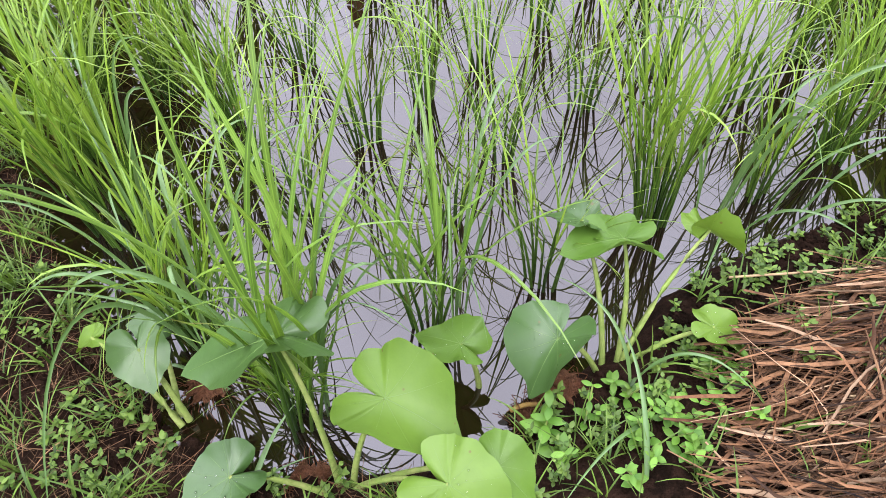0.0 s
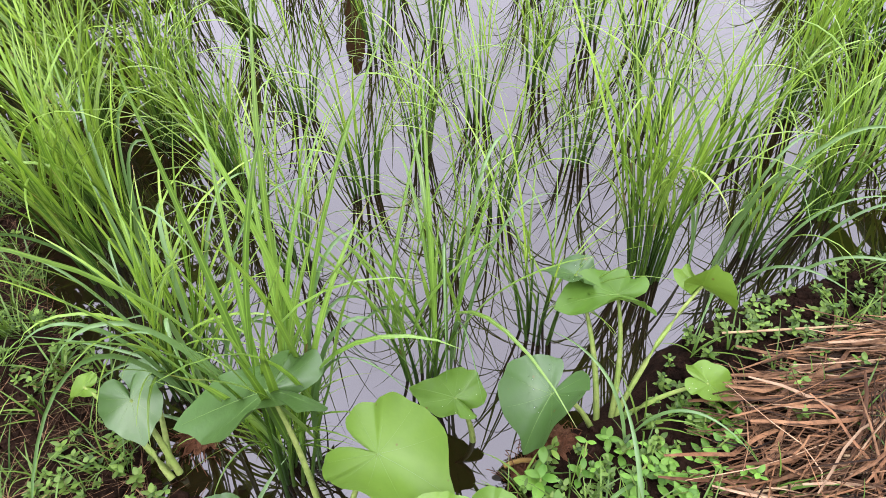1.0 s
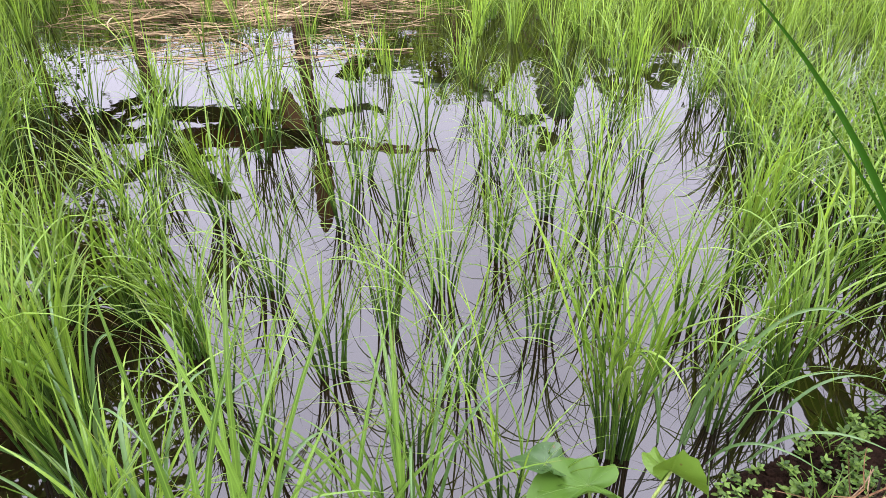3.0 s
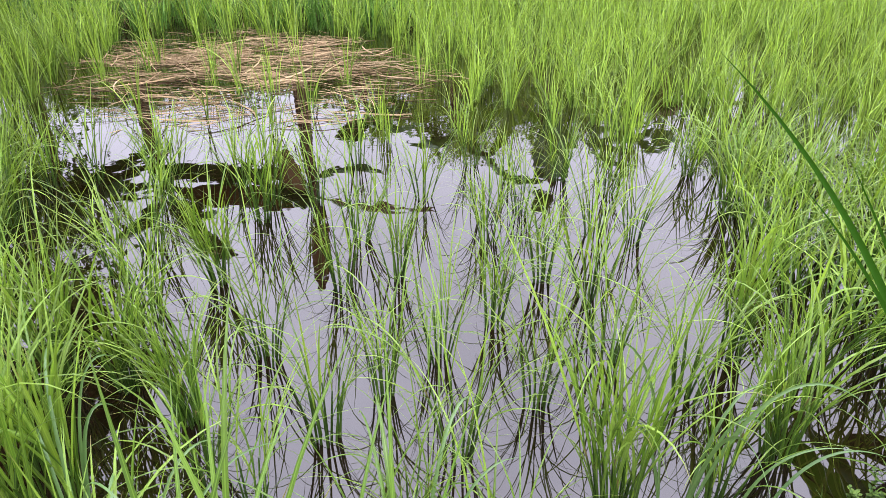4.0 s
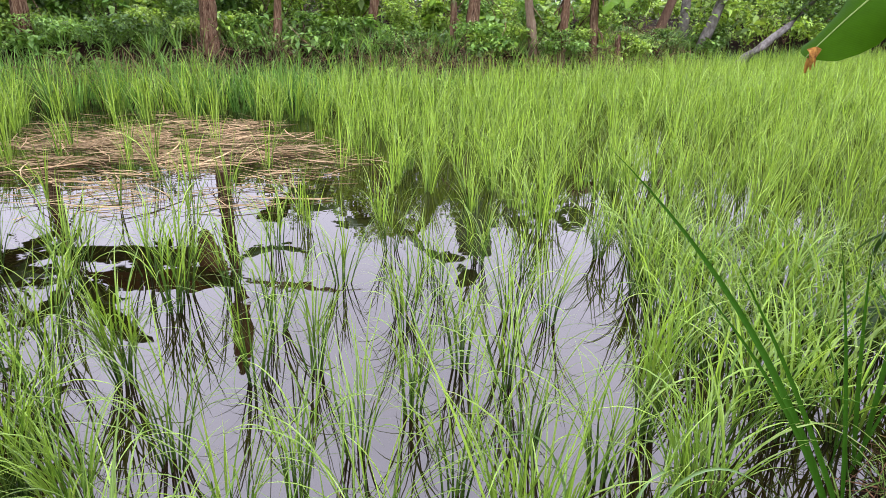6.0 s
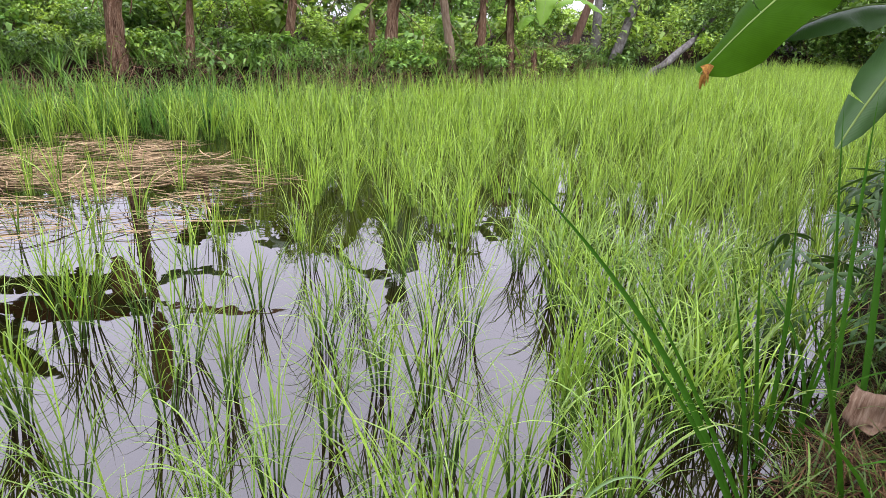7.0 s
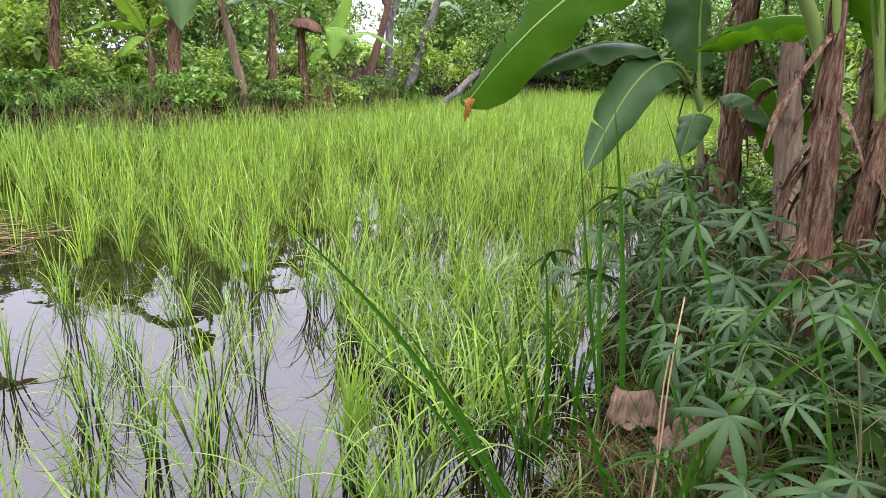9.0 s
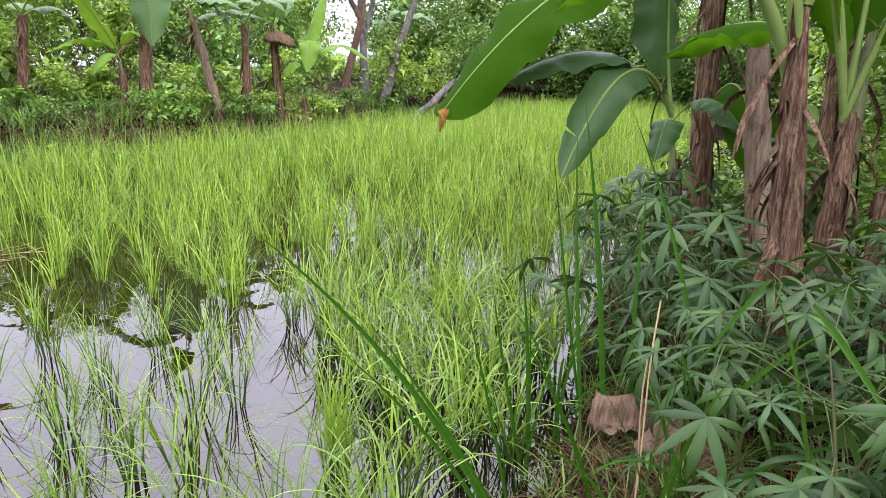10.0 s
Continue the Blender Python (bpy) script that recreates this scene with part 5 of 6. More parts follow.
while len(bspots) < 900:
    x = rng.uniform(-7, 9)
    y = (10.25 if x < 2.6 else 10.3 + (x - 2.6) * 0.60) + rng.uniform(-0.1, 1.5)
    bspots.append((x, y, gz(x, y), rng.uniform(0, 6.28), rng.uniform(2.4, 5.0), rng.randrange(8)))
thing("bank_grass", "long green grass hanging over the far bank", "grass", scatter("bank_grass", tufts, bspots, M_HERBAGE), kind="stuff")
dspots = []
for cx, cy, n_, rad in ((-1.75, 10.2, 260, 0.55), (-3.6, 9.7, 360, 0.8), (1.5, 10.5, 120, 0.4), (2.4, 10.5, 160, 0.5), (0.6, 10.4, 140, 0.5), (4.6, 11.55, 220, 0.6), (6.6, 12.9, 380, 0.9), (5.6, 12.2, 240, 0.7), (3.4, 10.9, 160, 0.5), (-0.6, 10.4, 160, 0.4), (-2.6, 9.9, 260, 0.5), (2.2, 10.35, 220, 0.35), (1.2, 10.3, 200, 0.4), (4.9, 11.45, 200, 0.35)):
    for _ in range(n_):
        x, y = rng.gauss(cx, rad * 0.5), rng.gauss(cy, rad * 0.35)
        dspots.append((x, y, max(0.0, gz(x, y)) + rng.uniform(0.05, 0.45), turned(rng.uniform(0, 6.28), rng.gauss(0.2, 0.5), rng.gauss(0.3, 0.5)), rng.uniform(1.2, 2.6), rng.randrange(24)))
thing("dry_debris", "brown dead banana leaves and stalks heaped on the bank", "plant litter", scatter("dry_debris", straws, dspots, M_SHEATH), kind="stuff")

tree((7.62, 14.3, gz(7.6, 14.3)), [[(0, 0, -0.1), (-0.05, 0, 1.5), (-0.1, 0.1, 3.2)], [(-0.05, 0, 1.4), (0.4, 0.2, 2.4), (0.9, 0.3, 3.4)]], 0.13, "tree with a grey mottled trunk behind the rice", 1.2, 3000, M_BARK, M_TREELEAF)
tree((7.95, 14.1, gz(7.9, 14.1)), [[(0, 0, -0.1), (0.3, -0.1, 1.0), (0.7, -0.3, 2.3), (0.9, -0.3, 3.6)]], 0.13, "tree with a leaning grey mottled trunk", 1.2, 2500, M_BARK, M_TREELEAF)
tree((7.6, 12.7, gz(7.6, 12.7)), [[(0, 0, -0.1), (0.5, -0.2, 0.6), (1.2, -0.3, 1.2), (2.2, -0.2, 2.2)]], 0.12, "low leaning tree with lichen-grey bark", 1.2, 3000, M_BARK, M_TREELEAF)
tree((6.75, 14.0, gz(6.7, 14.0)), [[(0, 0, -0.1), (0.3, -0.1, 0.9), (0.6, -0.2, 2.0), (0.7, 0, 3.4)], [(0.55, -0.2, 1.8), (0.0, 0, 2.9)]], 0.12, "brown-barked leaning tree on the bank", 1.1, 700, M_BROWNBARK, M_TREELEAF)
for k in range(20):
    x = -9 + 2.0 * k + rng.uniform(-0.5, 0.5)
    y = 17 + rng.uniform(0, 3) + max(0, x - 5) * 0.75
    h = (1.5 if x < 0.5 else 2.5) * rng.uniform(0.85, 1.25)
    if 0.43 < x / y < 0.57:
        continue
    tree((x, y, gz(x, y)), [[(0, 0, -0.1), (rng.uniform(-0.2, 0.2), 0, h * 0.5), (rng.uniform(-0.4, 0.4), 0, h)], [(0, 0, h * 0.35), (0.8, 0.2, h * 0.75)], [(0, 0, h * 0.3), (-0.8, -0.2, h * 0.7)]], 0.14,
         "leafy tree in the grove behind the field", 1.3, 2600, M_BROWNBARK, M_TREELEAF, 0.14)


rng = random.Random(52)
for x, y in ((16.6, 18.2), (17.9, 17.0), (19.0, 15.7), (20.1, 14.4), (21.0, 13.0), (15.2, 19.4)):
    shrub(x, y, 1.8, rng.uniform(3.2, 4.0), 4200, 0.15, "tall bush behind the far field edge", M_TREELEAF)
for k in range(26):                            # undergrowth and grove behind the bananas
    x = 5.2 + 0.42 * k + rng.uniform(-0.3, 0.3)
    y = 0.2 + rng.uniform(-1.2, 0.6) + 0.36 * (x - 5.2)
    shrub(x, y, rng.uniform(0.6, 1.0), rng.uniform(0.6, 1.5), 700, 0.085, "leafy green undergrowth behind the banana plants", M_SHRUB if rng.random() < 0.6 else M_TREELEAF)
for k in range(80):
    x, y = rng.uniform(4.0, 12.5), rng.uniform(0.2, 6.5)
    if on_bank(x, y, 0.25, 4.0) and min(math.hypot(x - a, y - b) for a, b in ((4.25, 2.72), (4.6, 1.9), (5.6, 2.6), (6.4, 1.6))) > 0.35:
        shrub(x, y, rng.uniform(0.35, 0.6), rng.uniform(0.25, 0.6), 800, 0.06, "low leafy weeds under the banana plants", M_SHRUB if rng.random() < 0.7 else M_TREELEAF)
for x, y, h in ((-4.2, 4.0, 3.8), (-5.6, 5.6, 4.2), (-3.2, 2.2, 3.6), (-7.2, 8.2, 4.4), (-6.8, 10.6, 4.2), (16.5, 11.0, 2.6), (18.5, 13.5, 2.8), (18.5, 16.0, 3.7), (17.0, 18.0, 3.7), (15.0, 9.0, 3.0), (20.0, 11.5, 3.4), (14.5, 19.5, 3.4), (6.5, -0.5, 3.6), (8.0, 1.8, 4.0), (9.8, 3.2, 4.2), (7.4, -2.5, 4.0), (12.0, 4.5, 4.4), (14.5, 6.5, 4.5), (5.0, -2.4, 3.8), (3.2, -3.0, 4.2), (18, 8.5, 4.8), (10.5, 0.5, 4.2)):
    tree((x, y, gz(x, y)), [[(0, 0, -0.1), (rng.uniform(-0.2, 0.2), 0, h * 0.5), (rng.uniform(-0.4, 0.4), 0, h)], [(0, 0, h * 0.35), (0.8, 0.2, h * 0.75)], [(0, 0, h * 0.3), (-0.8, -0.2, h * 0.7)], [(0, 0, h * 0.25), (0.2, 0.8, h * 0.5)]], 0.13,
         "leafy tree in the grove beside the field", 1.4, 4200, M_BROWNBARK, M_TREELEAF, 0.13)


for k in range(44):                            # scrub that closes the view behind the grove
    a = radians(-38 + 3.35 * k)
    d = 24 + 3 * math.sin(5 * a)
    x, y = d * math.sin(a), d * math.cos(a) + 4 * math.cos(a)
    low = GAP[0] - 0.04 < x / max(y, 0.1) < GAP[1] + 0.04
    shrub(x, y, 2.0, 0.9 if low else rng.uniform(2.2, 3.2), 1500, 0.17, "low green scrub behind the field" if low else "tall leafy scrub closing the grove", M_SHRUB if low else M_TREELEAF)
for k in range(16):                            # leafy weeds and saplings under the near bananas
    x = 5.0 + 0.30 * k + rng.uniform(-0.2, 0.2)
    y = 1.9 + 0.16 * k + rng.uniform(-0.5, 0.5)
    if min(math.hypot(x - a, y - b) for a, b in ((5.6, 2.6), (6.4, 1.6))) > 0.4 and on_bank(x, y, 0.2, 9):
        shrub(x, y, rng.uniform(0.5, 0.8), rng.uniform(0.8, 1.7), 900, 0.08, "leafy sapling under the banana plants", M_SHRUB if k % 3 else M_TREELEAF)


# ---- the bank beside the camera: cassava, tall grass, dry leaves ----
def palmate(seed, lobes, length):
    r, b = random.Random(seed), Buf()
    for k in range(lobes):
        a = radians(-105 + 210 * k / (lobes - 1)) + r.uniform(-0.08, 0.08)
        L = length * (1.0 - 0.35 * abs(k / (lobes - 1) - 0.5) * 2) * r.uniform(0.9, 1.08)
        ribbon(b, arc((0, 0, 0), a, r.uniform(-0.1, 0.2), r.uniform(0.3, 1.7), L, 6), L * 0.165, fold=0.35, shape=lambda s: max(0.05, math.sin(math.pi * (0.03 + 0.95 * s ** 0.85)) ** 0.9))
    return b


PALMS = [palmate(500 + k, 7 if k % 2 else 5, 0.21 - 0.03 * (k % 3)).mesh("palmate_leaf", M_CASSAVA) for k in range(6)]


def cassava(x, y, height, n, seed, leanaz=None):
    r = random.Random(seed)
    plant = thing("cassava_plant", "cassava plant with dark green finger-like leaves", "cassava plant", at=pose(x, y, gz(x, y)), group="cassava on the bank")
    st = Buf()
    az = leanaz if leanaz is not None else r.uniform(0, 6.28)
    pts = arc((0, 0, -0.04), az, 1.45, r.uniform(0.1, 0.6), height, 10)
    tube(st, pts, [0.008 - 0.0006 * i for i in range(11)], 6)
    part("stem", st.mesh("stem", M_CSTEM), plant)
    for k in range(n):
        s = 0.40 + 0.60 * k / (n - 1)
        i = min(9, int(s * 10 - 0.001))
        p = pts[i].lerp(pts[i + 1], s * 10 - i)
        a = 2.4 * k + r.uniform(-0.3, 0.3)
        pl = Buf()
        pp = arc(p, a, r.uniform(0.1, 0.9), r.uniform(0.0, 0.6), r.uniform(0.12, 0.26), 5)
        tube(pl, pp, 0.0015, 4)
        pet = part("petiole", pl.mesh("petiole", M_CSTEM), plant)
        leaf = part("palmate_leaf", PALMS[r.randrange(6)], pet)
        leaf.matrix_basis = Matrix.Translation(pp[-1]) @ pose(0, 0, 0, r.uniform(-25, 25), r.uniform(5, 60), math.degrees(a) + r.uniform(-20, 20))
        q = r.uniform(0.6, 1.2)
        leaf.scale = (q, q, q)
    return plant


CASS = [(2.55, 1.75, 0.75, 16), (2.9, 2.05, 0.8, 16), (3.2, 1.75, 0.75, 16), (2.45, 1.35, 0.6, 15), (2.05, 1.12, 0.6, 14), (3.4, 2.3, 0.8, 16), (2.75, 1.0, 0.6, 14), (2.25, 0.75, 0.6, 14),
        (3.9, 2.85, 0.8, 14), (3.3, 1.35, 0.6, 14), (4.4, 2.3, 0.7, 12), (3.05, 0.85, 0.6, 13), (4.6, 3.1, 0.7, 12), (3.5, 1.0, 0.6, 12), (1.95, 0.62, 0.6, 12),
        (1.72, 0.50, 0.80, 9), (2.02, 0.98, 0.78, 12), (1.86, 0.66, 0.72, 9), (1.92, 0.84, 0.66, 9), (2.75, 1.45, 0.65, 14), (3.0, 2.35, 0.75, 14), (2.7, 2.0, 0.7, 14), (2.4, 1.95, 0.6, 13), (3.6, 2.75, 0.75, 14), (3.15, 2.1, 0.7, 14), (2.6, 0.65, 0.6, 12),
        (2.52, 1.12, 0.62, 13), (2.62, 0.95, 0.78, 13), (2.85, 1.05, 0.80, 14), (2.45, 0.90, 0.7, 13), (2.95, 0.72, 0.85, 13), (2.3, 1.5, 0.55, 13), (2.62, 1.3, 0.62, 13)]
for k, (x, y, h, n) in enumerate(CASS):
    cassava(x, y, h, n, 600 + k)


def grass_clump(x, y, n, lo, hi, width, label, seed, lean=0.25):
    """A tuft of n long blades, lo to hi metres long."""
    r = random.Random(seed)
    ob = thing("tall_grass", label, "grass", at=pose(x, y, gz(x, y)), group="tall grass on the bank")
    for k in range(n):
        b = Buf()
        az, a2 = r.uniform(0, 6.28), r.uniform(0, 6.28)
        droop = r.uniform(0.05, 0.45) if r.random() < 0.65 else r.uniform(0.8, 1.7)
        p = (r.uniform(-0.06, 0.06), r.uniform(-0.06, 0.06), -0.02)
        ribbon(b, arc(p, az, math.pi / 2 - r.uniform(0.02, lean), droop, r.uniform(lo, hi), 14), width * r.uniform(0.75, 1.15), fold=0.5, side=Vector((math.cos(a2), math.sin(a2), 0)), twist=r.uniform(-0.5, 0.5))
        part("grass_blade", b.mesh("grass_blade", M_GRASS), ob)
    return ob


def long_blade(parent, base, bend, tip, width, twist=0.4, material=None):
    """One broad grass blade through three places."""
    b = Buf()
    a, c, d = Vector(base), Vector(bend), Vector(tip)
    flat = (parent.matrix_basis.translation + c - Vector((0.1, 0.0, 1.2))).cross(d - a).normalized()
    ribbon(b, [a * (1 - q) ** 2 + c * 2 * q * (1 - q) + d * q * q for q in [k / 16 for k in range(17)]], width * 0.85, fold=0.6, twist=twist, side=flat)
    part("grass_blade", b.mesh("grass_blade", material or M_GRASS), parent)


cane = thing("tall_grass", "tall upright dark green cane-like grass on the bank", "grass", at=pose(2.05, 1.55, gz(2.05, 1.55)), group="tall grass on the bank")
for base, bend, tip, w_b in (((0.0, -0.03, -0.02), (0.08, 0.10, 0.70), (0.18, 0.36, 1.30), 0.028), ((-0.04, 0.04, -0.02), (-0.06, 0.12, 0.7), (0.02, 0.23, 1.20), 0.020), ((0.15, -0.38, -0.02), (0.22, -0.22, 0.7), (0.30, 0.22, 1.26), 0.024),
                             ((0.10, -0.08, -0.02), (0.06, -0.05, 0.6), (0.33, 0.13, 1.03), 0.022), ((-0.02, 0.05, -0.02), (-0.05, 0.2, 0.7), (0.01, 0.35, 1.16), 0.015)):
    long_blade(cane, base, bend, tip, w_b)
reed = thing("tall_grass", "tall dark green grass at the water's edge", "grass", at=pose(1.70, 1.56, gz(1.70, 1.56)), group="tall grass on the bank")
for base, bend, tip, w_b in (((0.02, 0.02, -0.02), (0.0, 0.0, 0.6), (-0.07, 0.01, 0.97), 0.019), ((0.0, 0.0, -0.02), (-0.12, 0.0, 0.5), (-0.24, -0.07, 0.87), 0.017), ((0.05, -0.30, -0.02), (-0.1, -0.36, 0.45), (-0.53, -0.51, 0.96), 0.020), ((0.03, 0.03, -0.02), (0.05, 0.05, 0.4), (0.02, 0.05, 0.8), 0.014)):
    long_blade(reed, base, bend, tip, w_b)
bright = thing("tall_grass", "bright green broad grass blades bent over the cassava", "grass", at=pose(1.84, 0.95, gz(1.84, 0.95)), group="tall grass on the bank")
for base, bend, tip, w_b in (((0.0, 0.13, 0.0), (-0.10, 0.02, 0.4), (-0.20, -0.16, 0.66), 0.018), ((0.06, 0.08, 0.3), (-0.05, -0.12, 0.62), (-0.09, -0.30, 0.80), 0.020), ((-0.10, -0.26, 0.85), (-0.04, -0.36, 0.72), (0.02, -0.52, 0.46), 0.020),
                             ((0.0, -0.36, 0.0), (-0.10, -0.26, 0.75), (-0.16, -0.19, 0.90), 0.014), ((-0.16, -0.19, 0.90), (-0.18, -0.15, 0.84), (-0.24, -0.06, 0.62), 0.014)):
    long_blade(bright, base, bend, tip, w_b, material=M_BRIGHT)
grass_clump(1.60, 1.52, 4, 0.5, 0.8, 0.013, "green grass at the water's edge", 2)
grass_clump(1.90, 1.58, 4, 0.5, 0.85, 0.014, "green grass at the water's edge", 6)
grass_clump(1.62, 0.98, 7, 0.5, 0.9, 0.018, "arching green grass among the cassava", 7, 0.5)
grass_clump(1.95, 1.05, 7, 0.5, 0.9, 0.018, "arching green grass among the cassava", 8, 0.5)
grass_clump(2.35, 1.05, 7, 0.5, 0.9, 0.018, "arching green grass among the cassava", 9, 0.5)
leaning = thing("tall_grass", "long leaning dark green grass blades reaching over the rice", "grass", at=pose(1.40, 1.28, gz(1.40, 1.28)), group="tall grass on the bank")
for base, bend, tip, w_b in (((0, 0, -0.02), (-0.18, 0.17, 0.60), (-0.57, 0.55, 0.99), 0.026), ((-0.05, -0.08, -0.02), (-0.20, -0.02, 0.45), (-0.50, 0.15, 0.76), 0.018), ((0.02, -0.03, -0.02), (-0.20, 0.05, 0.50), (-0.42, 0.10, 0.82), 0.018), ((0.03, 0.02, -0.02), (-0.05, 0.05, 0.5), (-0.12, 0.12, 0.85), 0.014)):
    long_blade(leaning, base, bend, tip, w_b)
over = thing("tall_grass", "grey-green grass blades bent flat over the muddy bund", "grass", at=pose(-0.62, 0.72, gz(-0.62, 0.72)), group="tall grass on the bank")
for base, bend, tip, w_b in (((0.06, 0.10, 0.0), (0.02, 0.10, 0.20), (-0.39, 0.20, 0.10), 0.011), ((0.16, -0.06, 0.0), (0.12, -0.03, 0.18), (-0.14, 0.02, 0.07), 0.011), ((0.0, -0.32, 0.0), (-0.10, -0.2, 0.08), (-0.18, -0.10, 0.09), 0.016), ((0.04, -0.10, 0.0), (-0.05, -0.10, 0.10), (-0.24, -0.06, 0.07), 0.009),
                             ((0.20, -0.34, 0.0), (0.24, -0.22, 0.14), (0.31, -0.14, 0.17), 0.015), ((0.16, -0.32, 0.0), (0.22, -0.24, 0.10), (0.34, -0.2, 0.08), 0.009), ((0.0, 0.16, 0.0), (-0.10, 0.16, 0.16), (-0.22, 0.04, 0.03), 0.011), ((0.1, 0.2, 0.0), (0.05, 0.22, 0.25), (-0.16, 0.16, 0.16), 0.010)):
    long_blade(over, base, bend, tip, w_b, material=M_SHEEN)
stem_g = thing("tall_grass", "grey-green grass blades drooping among the bund weeds", "grass", at=pose(0.30, 0.60, gz(0.30, 0.60)), group="tall grass on the bank")
for base, bend, tip, w_b in (((0.0, -0.20, 0.0), (0.02, -0.05, 0.14), (-0.02, 0.06, 0.16), 0.012), ((0.01, 0.0, 0.0), (0.0, 0.06, 0.22), (-0.12, 0.19, 0.14), 0.009), ((0.02, 0.03, 0.0), (0.10, 0.06, 0.2), (0.22, -0.06, 0.08), 0.008), ((0.05, -0.05, 0.0), (-0.05, -0.1, 0.12), (-0.15, -0.22, 0.04), 0.009)):
    long_blade(stem_g, base, bend, tip, w_b, material=M_SHEEN)
edge_g = thing("tall_grass", "grey-green grass blades arching out from the rice", "grass", at=pose(0.78, 1.08, gz(0.78, 1.08)), group="tall grass on the bank")
for base, bend, tip, w_b in (((0.0, 0.0, 0.0), (0.08, -0.02, 0.26), (0.30, -0.12, 0.14), 0.010), ((-0.1, 0.0, 0.0), (-0.05, -0.02, 0.24), (0.16, -0.14, 0.08), 0.009), ((-0.16, -0.02, 0.0), (-0.20, -0.1, 0.2), (-0.30, -0.26, 0.06), 0.009), ((0.05, 0.05, 0.0), (0.16, 0.1, 0.3), (0.36, 0.06, 0.2), 0.010), ((-0.04, 0.02, 0.0), (0.0, 0.05, 0.32), (0.2, 0.0, 0.3), 0.009)):
    long_blade(edge_g, base, bend, tip, w_b, material=M_SHEEN)
rng = random.Random(64)
for bx, by, n_b, reach in ((-0.50, 0.74, 9, 0.42), (-0.30, 0.62, 7, 0.36), (-0.02, 0.84, 5, 0.34), (-0.72, 1.02, 7, 0.40), (0.62, 1.14, 6, 0.36)):
    arching = thing("tall_grass", "pale grey-green grass blades arching out of the rice", "grass", at=pose(bx, by, 0), group="tall grass on the bank")
    for k in range(n_b):
        a_b, r_b = rng.uniform(0, 6.28), reach * rng.uniform(0.6, 1.15)
        c_b, s_b = math.cos(a_b), math.sin(a_b)
        long_blade(arching, (0.03 * c_b, 0.03 * s_b, -0.02), (0.30 * r_b * c_b, 0.30 * r_b * s_b, rng.uniform(0.5, 0.85)), (r_b * c_b, r_b * s_b, rng.uniform(0.12, 0.40)), rng.uniform(0.008, 0.012), twist=rng.uniform(-0.9, 0.9), material=M_SHEEN)
bank_tufts = [grass_tuft(460 + k, 10, 0.26, 0.006) for k in range(8)]
rng = random.Random(61)
tspots = []
while len(tspots) < 620:
    x, y = rng.uniform(1.2, 5.4), rng.uniform(-0.2, 4.0)
    if on_bank(x, y, 0.0, 2.2) and (y > 0.42 * x - 0.3 or rng.random() < 0.5):
        tspots.append((x, y, gz(x, y), rng.uniform(0, 6.28), rng.uniform(0.6, 1.4), rng.randrange(8)))
thing("bank_grass", "thin bright green grass growing under the cassava", "grass", scatter("bank_grass", bank_tufts, tspots, M_WEED), kind="stuff")
lspots = []
while len(lspots) < 1600:
    x, y = rng.uniform(1.6, 5.2), rng.uniform(-0.2, 3.4)
    if on_bank(x, y, 0.05, 2.6):
        lspots.append((x, y, gz(x, y) + rng.uniform(0.0, 0.03), turned(rng.uniform(0, 6.28), rng.gauss(0, 0.15), rng.gauss(0, 0.15)), rng.uniform(0.6, 1.5), rng.randrange(24)))
while len(lspots) < 2900:
    x, y = rng.gauss(1.98, 0.28), rng.gauss(1.28, 0.22)
    if on_bank(x, y, 0.02, 0.9):
        lspots.append((x, y, gz(x, y) + rng.uniform(0.0, 0.09), turned(rng.gauss(0.9, 0.7), rng.gauss(0, 0.3), rng.gauss(0, 0.3)), rng.uniform(0.5, 1.2), rng.randrange(24)))
thing("leaf_litter", "brown dead leaves and straw under the bananas", "plant litter", scatter("leaf_litter", straws, lspots, M_STRAW), kind="stuff")
for k, (a, b) in enumerate((((0.62, 0.42, 0.16), (0.92, 0.70, 0.18)), ((0.70, 0.38, 0.17), (0.78, 0.62, 0.17)), ((0.50, 0.50, 0.13), (0.95, 0.56, 0.18)), ((0.86, 0.40, 0.18), (1.02, 0.72, 0.19)), ((0.56, 0.86, 0.10), (1.10, 0.84, 0.17)), ((0.66, 0.55, 0.16), (0.98, 0.50, 0.19)), ((1.60, 1.02, 0.1), (1.86, 1.18, 0.78)), ((1.66, 1.06, 0.1), (1.80, 1.16, 0.62)))):
    st = Buf()
    a, b = Vector(a), Vector(b)
    tube(st, [a.lerp(b, q / 6) + Vector((0.01 * math.sin(q), 0, 0)) for q in range(7)], 0.0026, 6)
    thing("dry_stalk", "pale dry grass stalk lying across the bank", "dry stalk", st.mesh("dry_stalk", M_PALE), group="dry stalks")

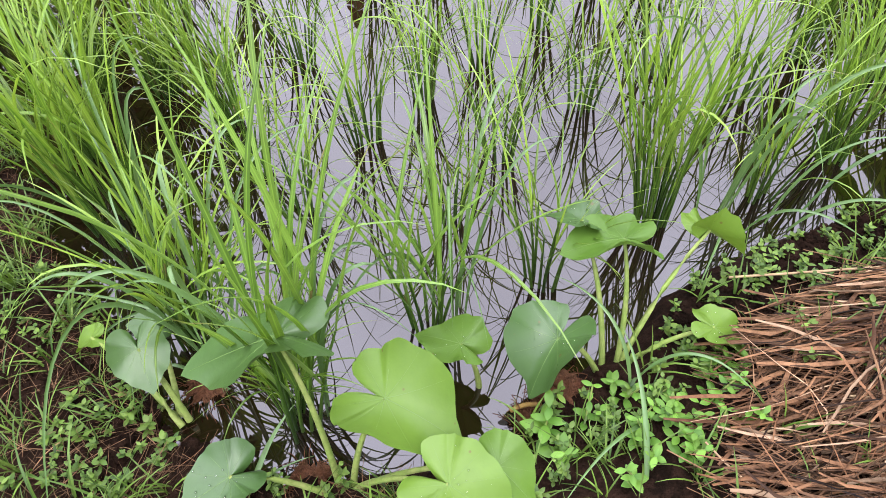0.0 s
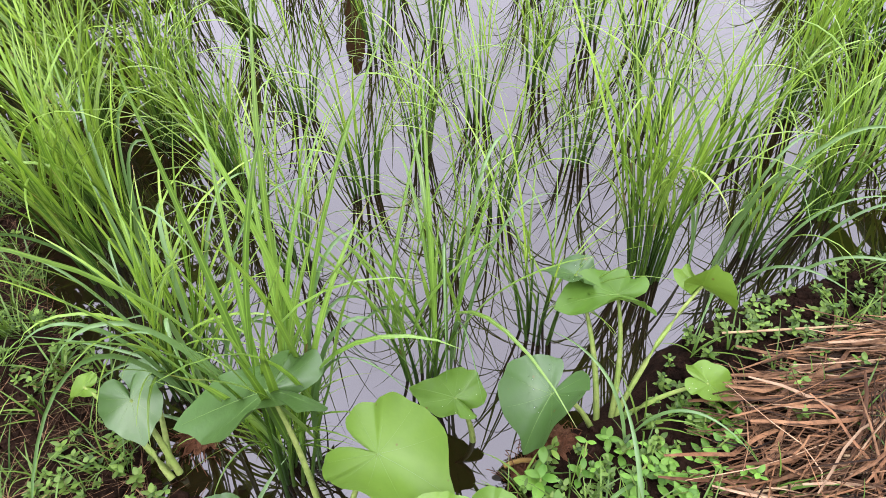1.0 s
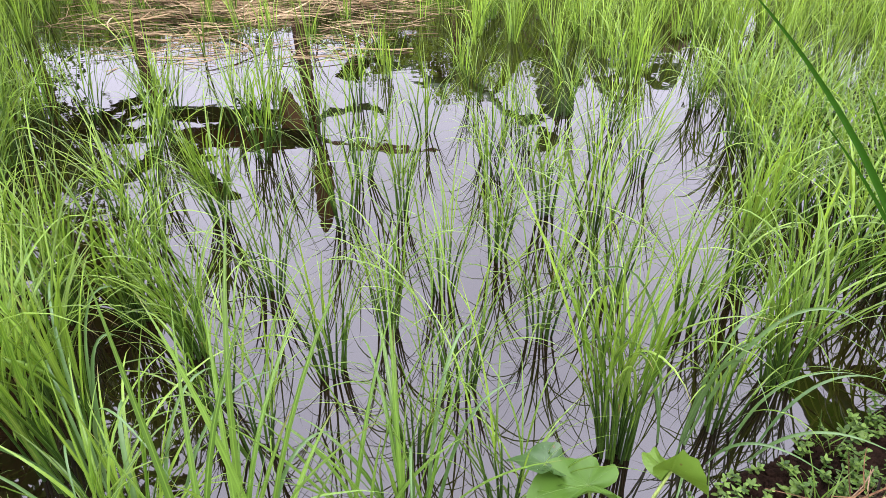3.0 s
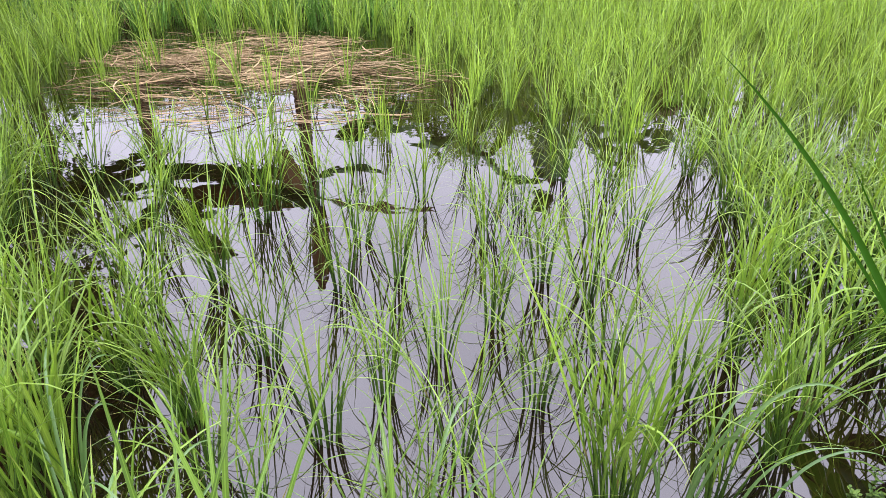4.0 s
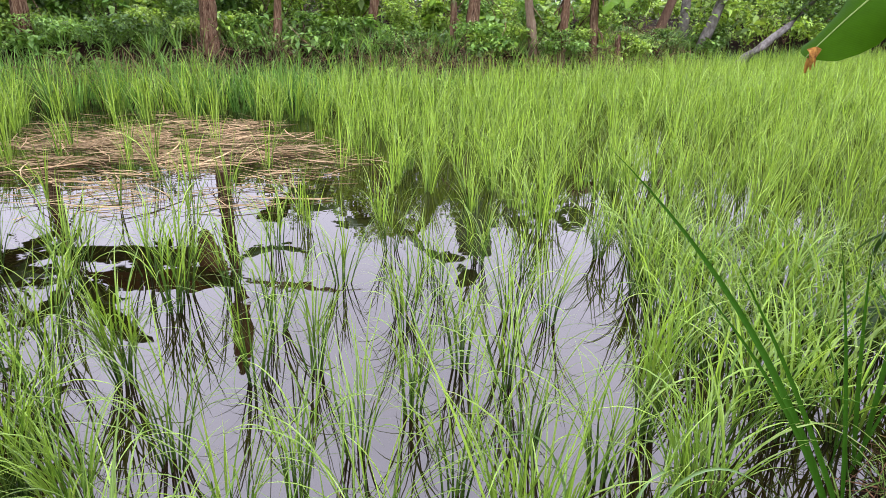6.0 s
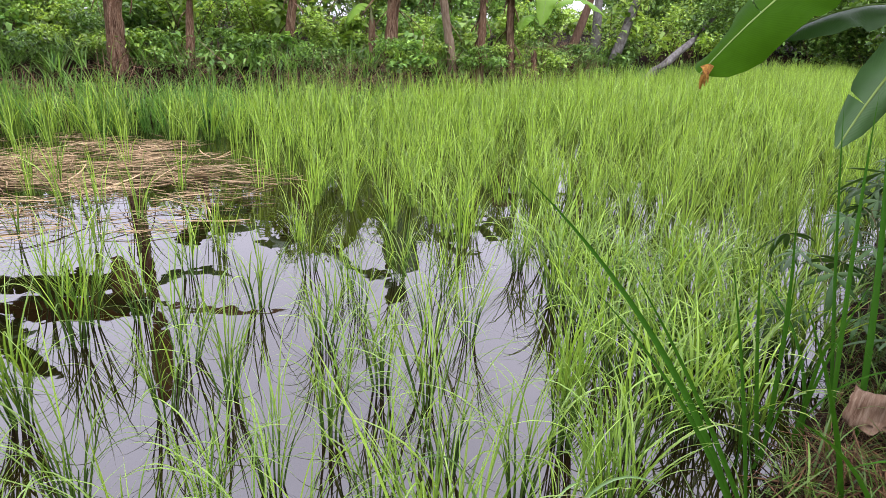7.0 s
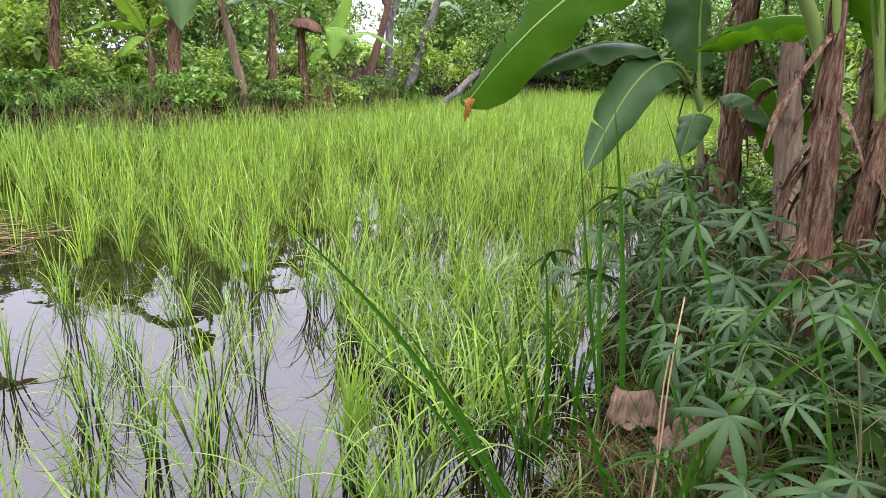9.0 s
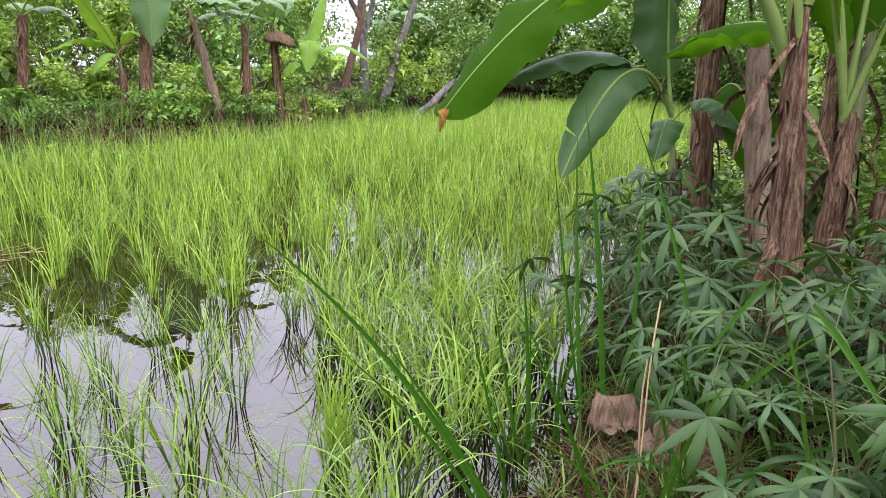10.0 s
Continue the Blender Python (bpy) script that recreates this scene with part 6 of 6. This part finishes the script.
def crumpled(length, width, curl, seed, material):
    """A dry sheet of leaf, curled across and crumpled, with ragged edges."""
    r, b = random.Random(seed), Buf()
    rows, uvs = [], []
    for i in range(19):
        row = []
        for j in range(13):
            u, v = i / 18 - 0.5, j / 12 - 0.5
            rag = 1 + 0.5 * noise.noise(Vector((u * 9, v * 9, seed))) + (r.uniform(-0.05, 0.05) if j in (0, 12) else 0)
            x = u * length * (1 + 0.10 * noise.noise(Vector((v * 6, seed, 0))))
            a = v * curl * (1 - 0.35 * u)
            y, z = math.sin(a) / max(0.3, curl) * width * rag, math.cos(a) / max(0.3, curl) * width
            z += 0.055 * noise.noise(Vector((x * 8, y * 12, seed))) + 0.02 * noise.noise(Vector((x * 22, y * 26, seed))) + 0.008 * math.sin(46 * y + 5 * x) - 0.35 * u * u * length
            row.append(Vector((x, y, z)))
        rows.append(row)
        uvs.append([(j / 12, i / 18) for j in range(13)])
    b.grid(rows, uvs)
    return b.mesh("dry_leaf", material)


def laid(at, along, outward):
    """A place for a sheet whose length runs along and whose upper side looks outward."""
    z = Vector(outward).normalized()
    x = Vector(along)
    x = (x - z * x.dot(z)).normalized()
    return Matrix.Translation(at) @ Matrix((x, z.cross(x), z)).transposed().to_4x4()


thing("dry_leaf", "curled pale brown dry banana leaf lying on the bank", "dry leaf", crumpled(0.22, 0.17, 1.7, 3, M_DRYLEAF), at=laid((2.08, 1.47, gz(1.9, 1.4) + 0.13), (0.62, -0.66, -0.25), (-0.42, -0.35, 0.8)))
thing("dry_leaf", "pale brown dry banana leaf bent down into the grass", "dry leaf", crumpled(0.24, 0.17, 1.2, 4, M_DRYLEAF), at=laid((2.10, 1.23, gz(2.1, 1.2) + 0.02), (0.4, -0.5, -0.75), (-0.5, -0.45, 0.6)))
thing("dry_leaf", "broken dark brown banana sheath lying in the grass", "dry leaf", crumpled(0.24, 0.11, 2.0, 5, M_SHEATH), at=laid((2.08, 1.06, gz(2.1, 1.05) + 0.02), (0.15, -0.3, -0.8), (-0.6, -0.5, 0.5)))


dome = Buf()
rows, uvs = [], []
for i in range(7):
    q = i / 6
    rows.append([Vector((0.30 * math.sin(q * 1.45) * math.cos(a), 0.22 * math.sin(q * 1.45) * math.sin(a), 0.20 * math.cos(q * 1.45) + 0.015 * math.sin(5 * a))) for a in [k * math.pi / 12 for k in range(24)]])
    uvs.append([(k / 24, q) for k in range(24)])
dome.grid(rows, uvs, True)
shell = thing("dry_sheath", "curled brown dry banana sheath caught on a trunk", "dry sheath", dome.mesh("dry_sheath", M_SHEATH), at=pose(4.62, 11.72, 1.80, 8, 10, 20))
thick = shell.modifiers.new("thickness", "SOLIDIFY")
thick.thickness = 0.02


# ---- small things on the bund ----
def root_clod(x, y, r, seed):
    q, b = random.Random(seed), Buf()
    rows, uvs = [], []
    for i in range(8):
        e = i / 7 * math.pi / 2
        rows.append([Vector((math.cos(a) * math.cos(e), math.sin(a) * math.cos(e), math.sin(e) * 0.55)) * r * q.uniform(0.7, 1.2) for a in [k * math.pi / 9 for k in range(18)]])
        uvs.append([(k / 18, i / 7) for k in range(18)])
    b.grid(rows, uvs, True)
    clod = thing("soil_clod", "reddish clod of soil matted with fine roots", "soil clod", b.mesh("soil_clod", M_ROOT), at=pose(x, y, max(0.0, gz(x, y)) - 0.015), group="soil clods")
    for k in range(80):
        f = Buf()
        a, e = q.uniform(0, 6.28), q.uniform(0.1, 1.3)
        p = Vector((math.cos(a) * math.cos(e), math.sin(a) * math.cos(e), math.sin(e) * 0.55)) * r * 1.0
        tube(f, arc(p, a + q.uniform(-1.4, 1.4), q.uniform(0.0, 1.1), q.uniform(0.8, 2.6), q.uniform(0.02, 0.055), 4), 0.0010, 3)
        part("rootlet", f.mesh("rootlet", M_ROOT), clod)


for k, (x, y, r) in enumerate(((-0.53, 0.68, 0.05), (-0.29, 0.475, 0.05), (0.19, 0.62, 0.06), (0.13, 0.585, 0.035))):
    root_clod(x, y, r, 800 + k)


def herb(x, y, height, pairs, leaf, width, seed):
    q = random.Random(seed)
    ob = thing("herb", "small bright green weed with paired oval leaves", "weed", at=pose(x, y, gz(x, y)), group="weeds on the bund")
    st = Buf()
    az = q.uniform(0, 6.28)
    pts = arc((0, 0, -0.01), az, 1.3, 0.3, height, 6)
    tube(st, pts, 0.0018, 5)
    part("stem", st.mesh("stem", M_PETIOLE), ob)
    for k in range(pairs):
        p = pts[min(6, 1 + k * 5 // max(1, pairs - 1))]
        for side in (0, math.pi):
            lf = Buf()
            a = az + 1.57 * k + side + q.uniform(-0.2, 0.2)
            L = leaf * q.uniform(0.8, 1.15) * (1 - 0.45 * k / pairs)
            ribbon(lf, arc(p, a, q.uniform(0.1, 0.6), q.uniform(0.3, 0.9), L, 6), width * L / leaf, fold=0.25, shape=lambda u: max(0.04, math.sin(math.pi * (0.05 + 0.93 * u)) ** 0.8))
            part("leaf", lf.mesh("leaf", M_HERB), ob)


rng = random.Random(90)
for k in range(22):
    x, y = 0.34 + rng.gauss(0.02, 0.06), 0.555 + rng.gauss(0, 0.06)
    herb(x, y, rng.uniform(0.05, 0.10), rng.choice((4, 5)), 0.030, 0.016, 900 + k)
herb(0.145, 0.53, 0.08, 5, 0.05, 0.026, 950)
herb(0.17, 0.50, 0.06, 4, 0.045, 0.024, 951)
for k in range(8):
    herb(0.50 + rng.gauss(0, 0.03), 0.66 + rng.gauss(0, 0.05), 0.06, 4, 0.03, 0.015, 960 + k)
dead = Buf()
tube(dead, [Vector((0.09 + 0.016 * q, 0.60 + 0.004 * q - 0.0012 * q * q, 0.03 + 0.012 * q - 0.0016 * q * q)) for q in range(10)], [0.005] * 10, 6)
thing("dead_stalk", "yellowed dead taro stalk bent over the mud", "dead stalk", dead.mesh("dead_stalk", matter("dead_stalk", (0.55, 0.38, 0.10), (0.40, 0.22, 0.08), scale=20, rough=0.5)))
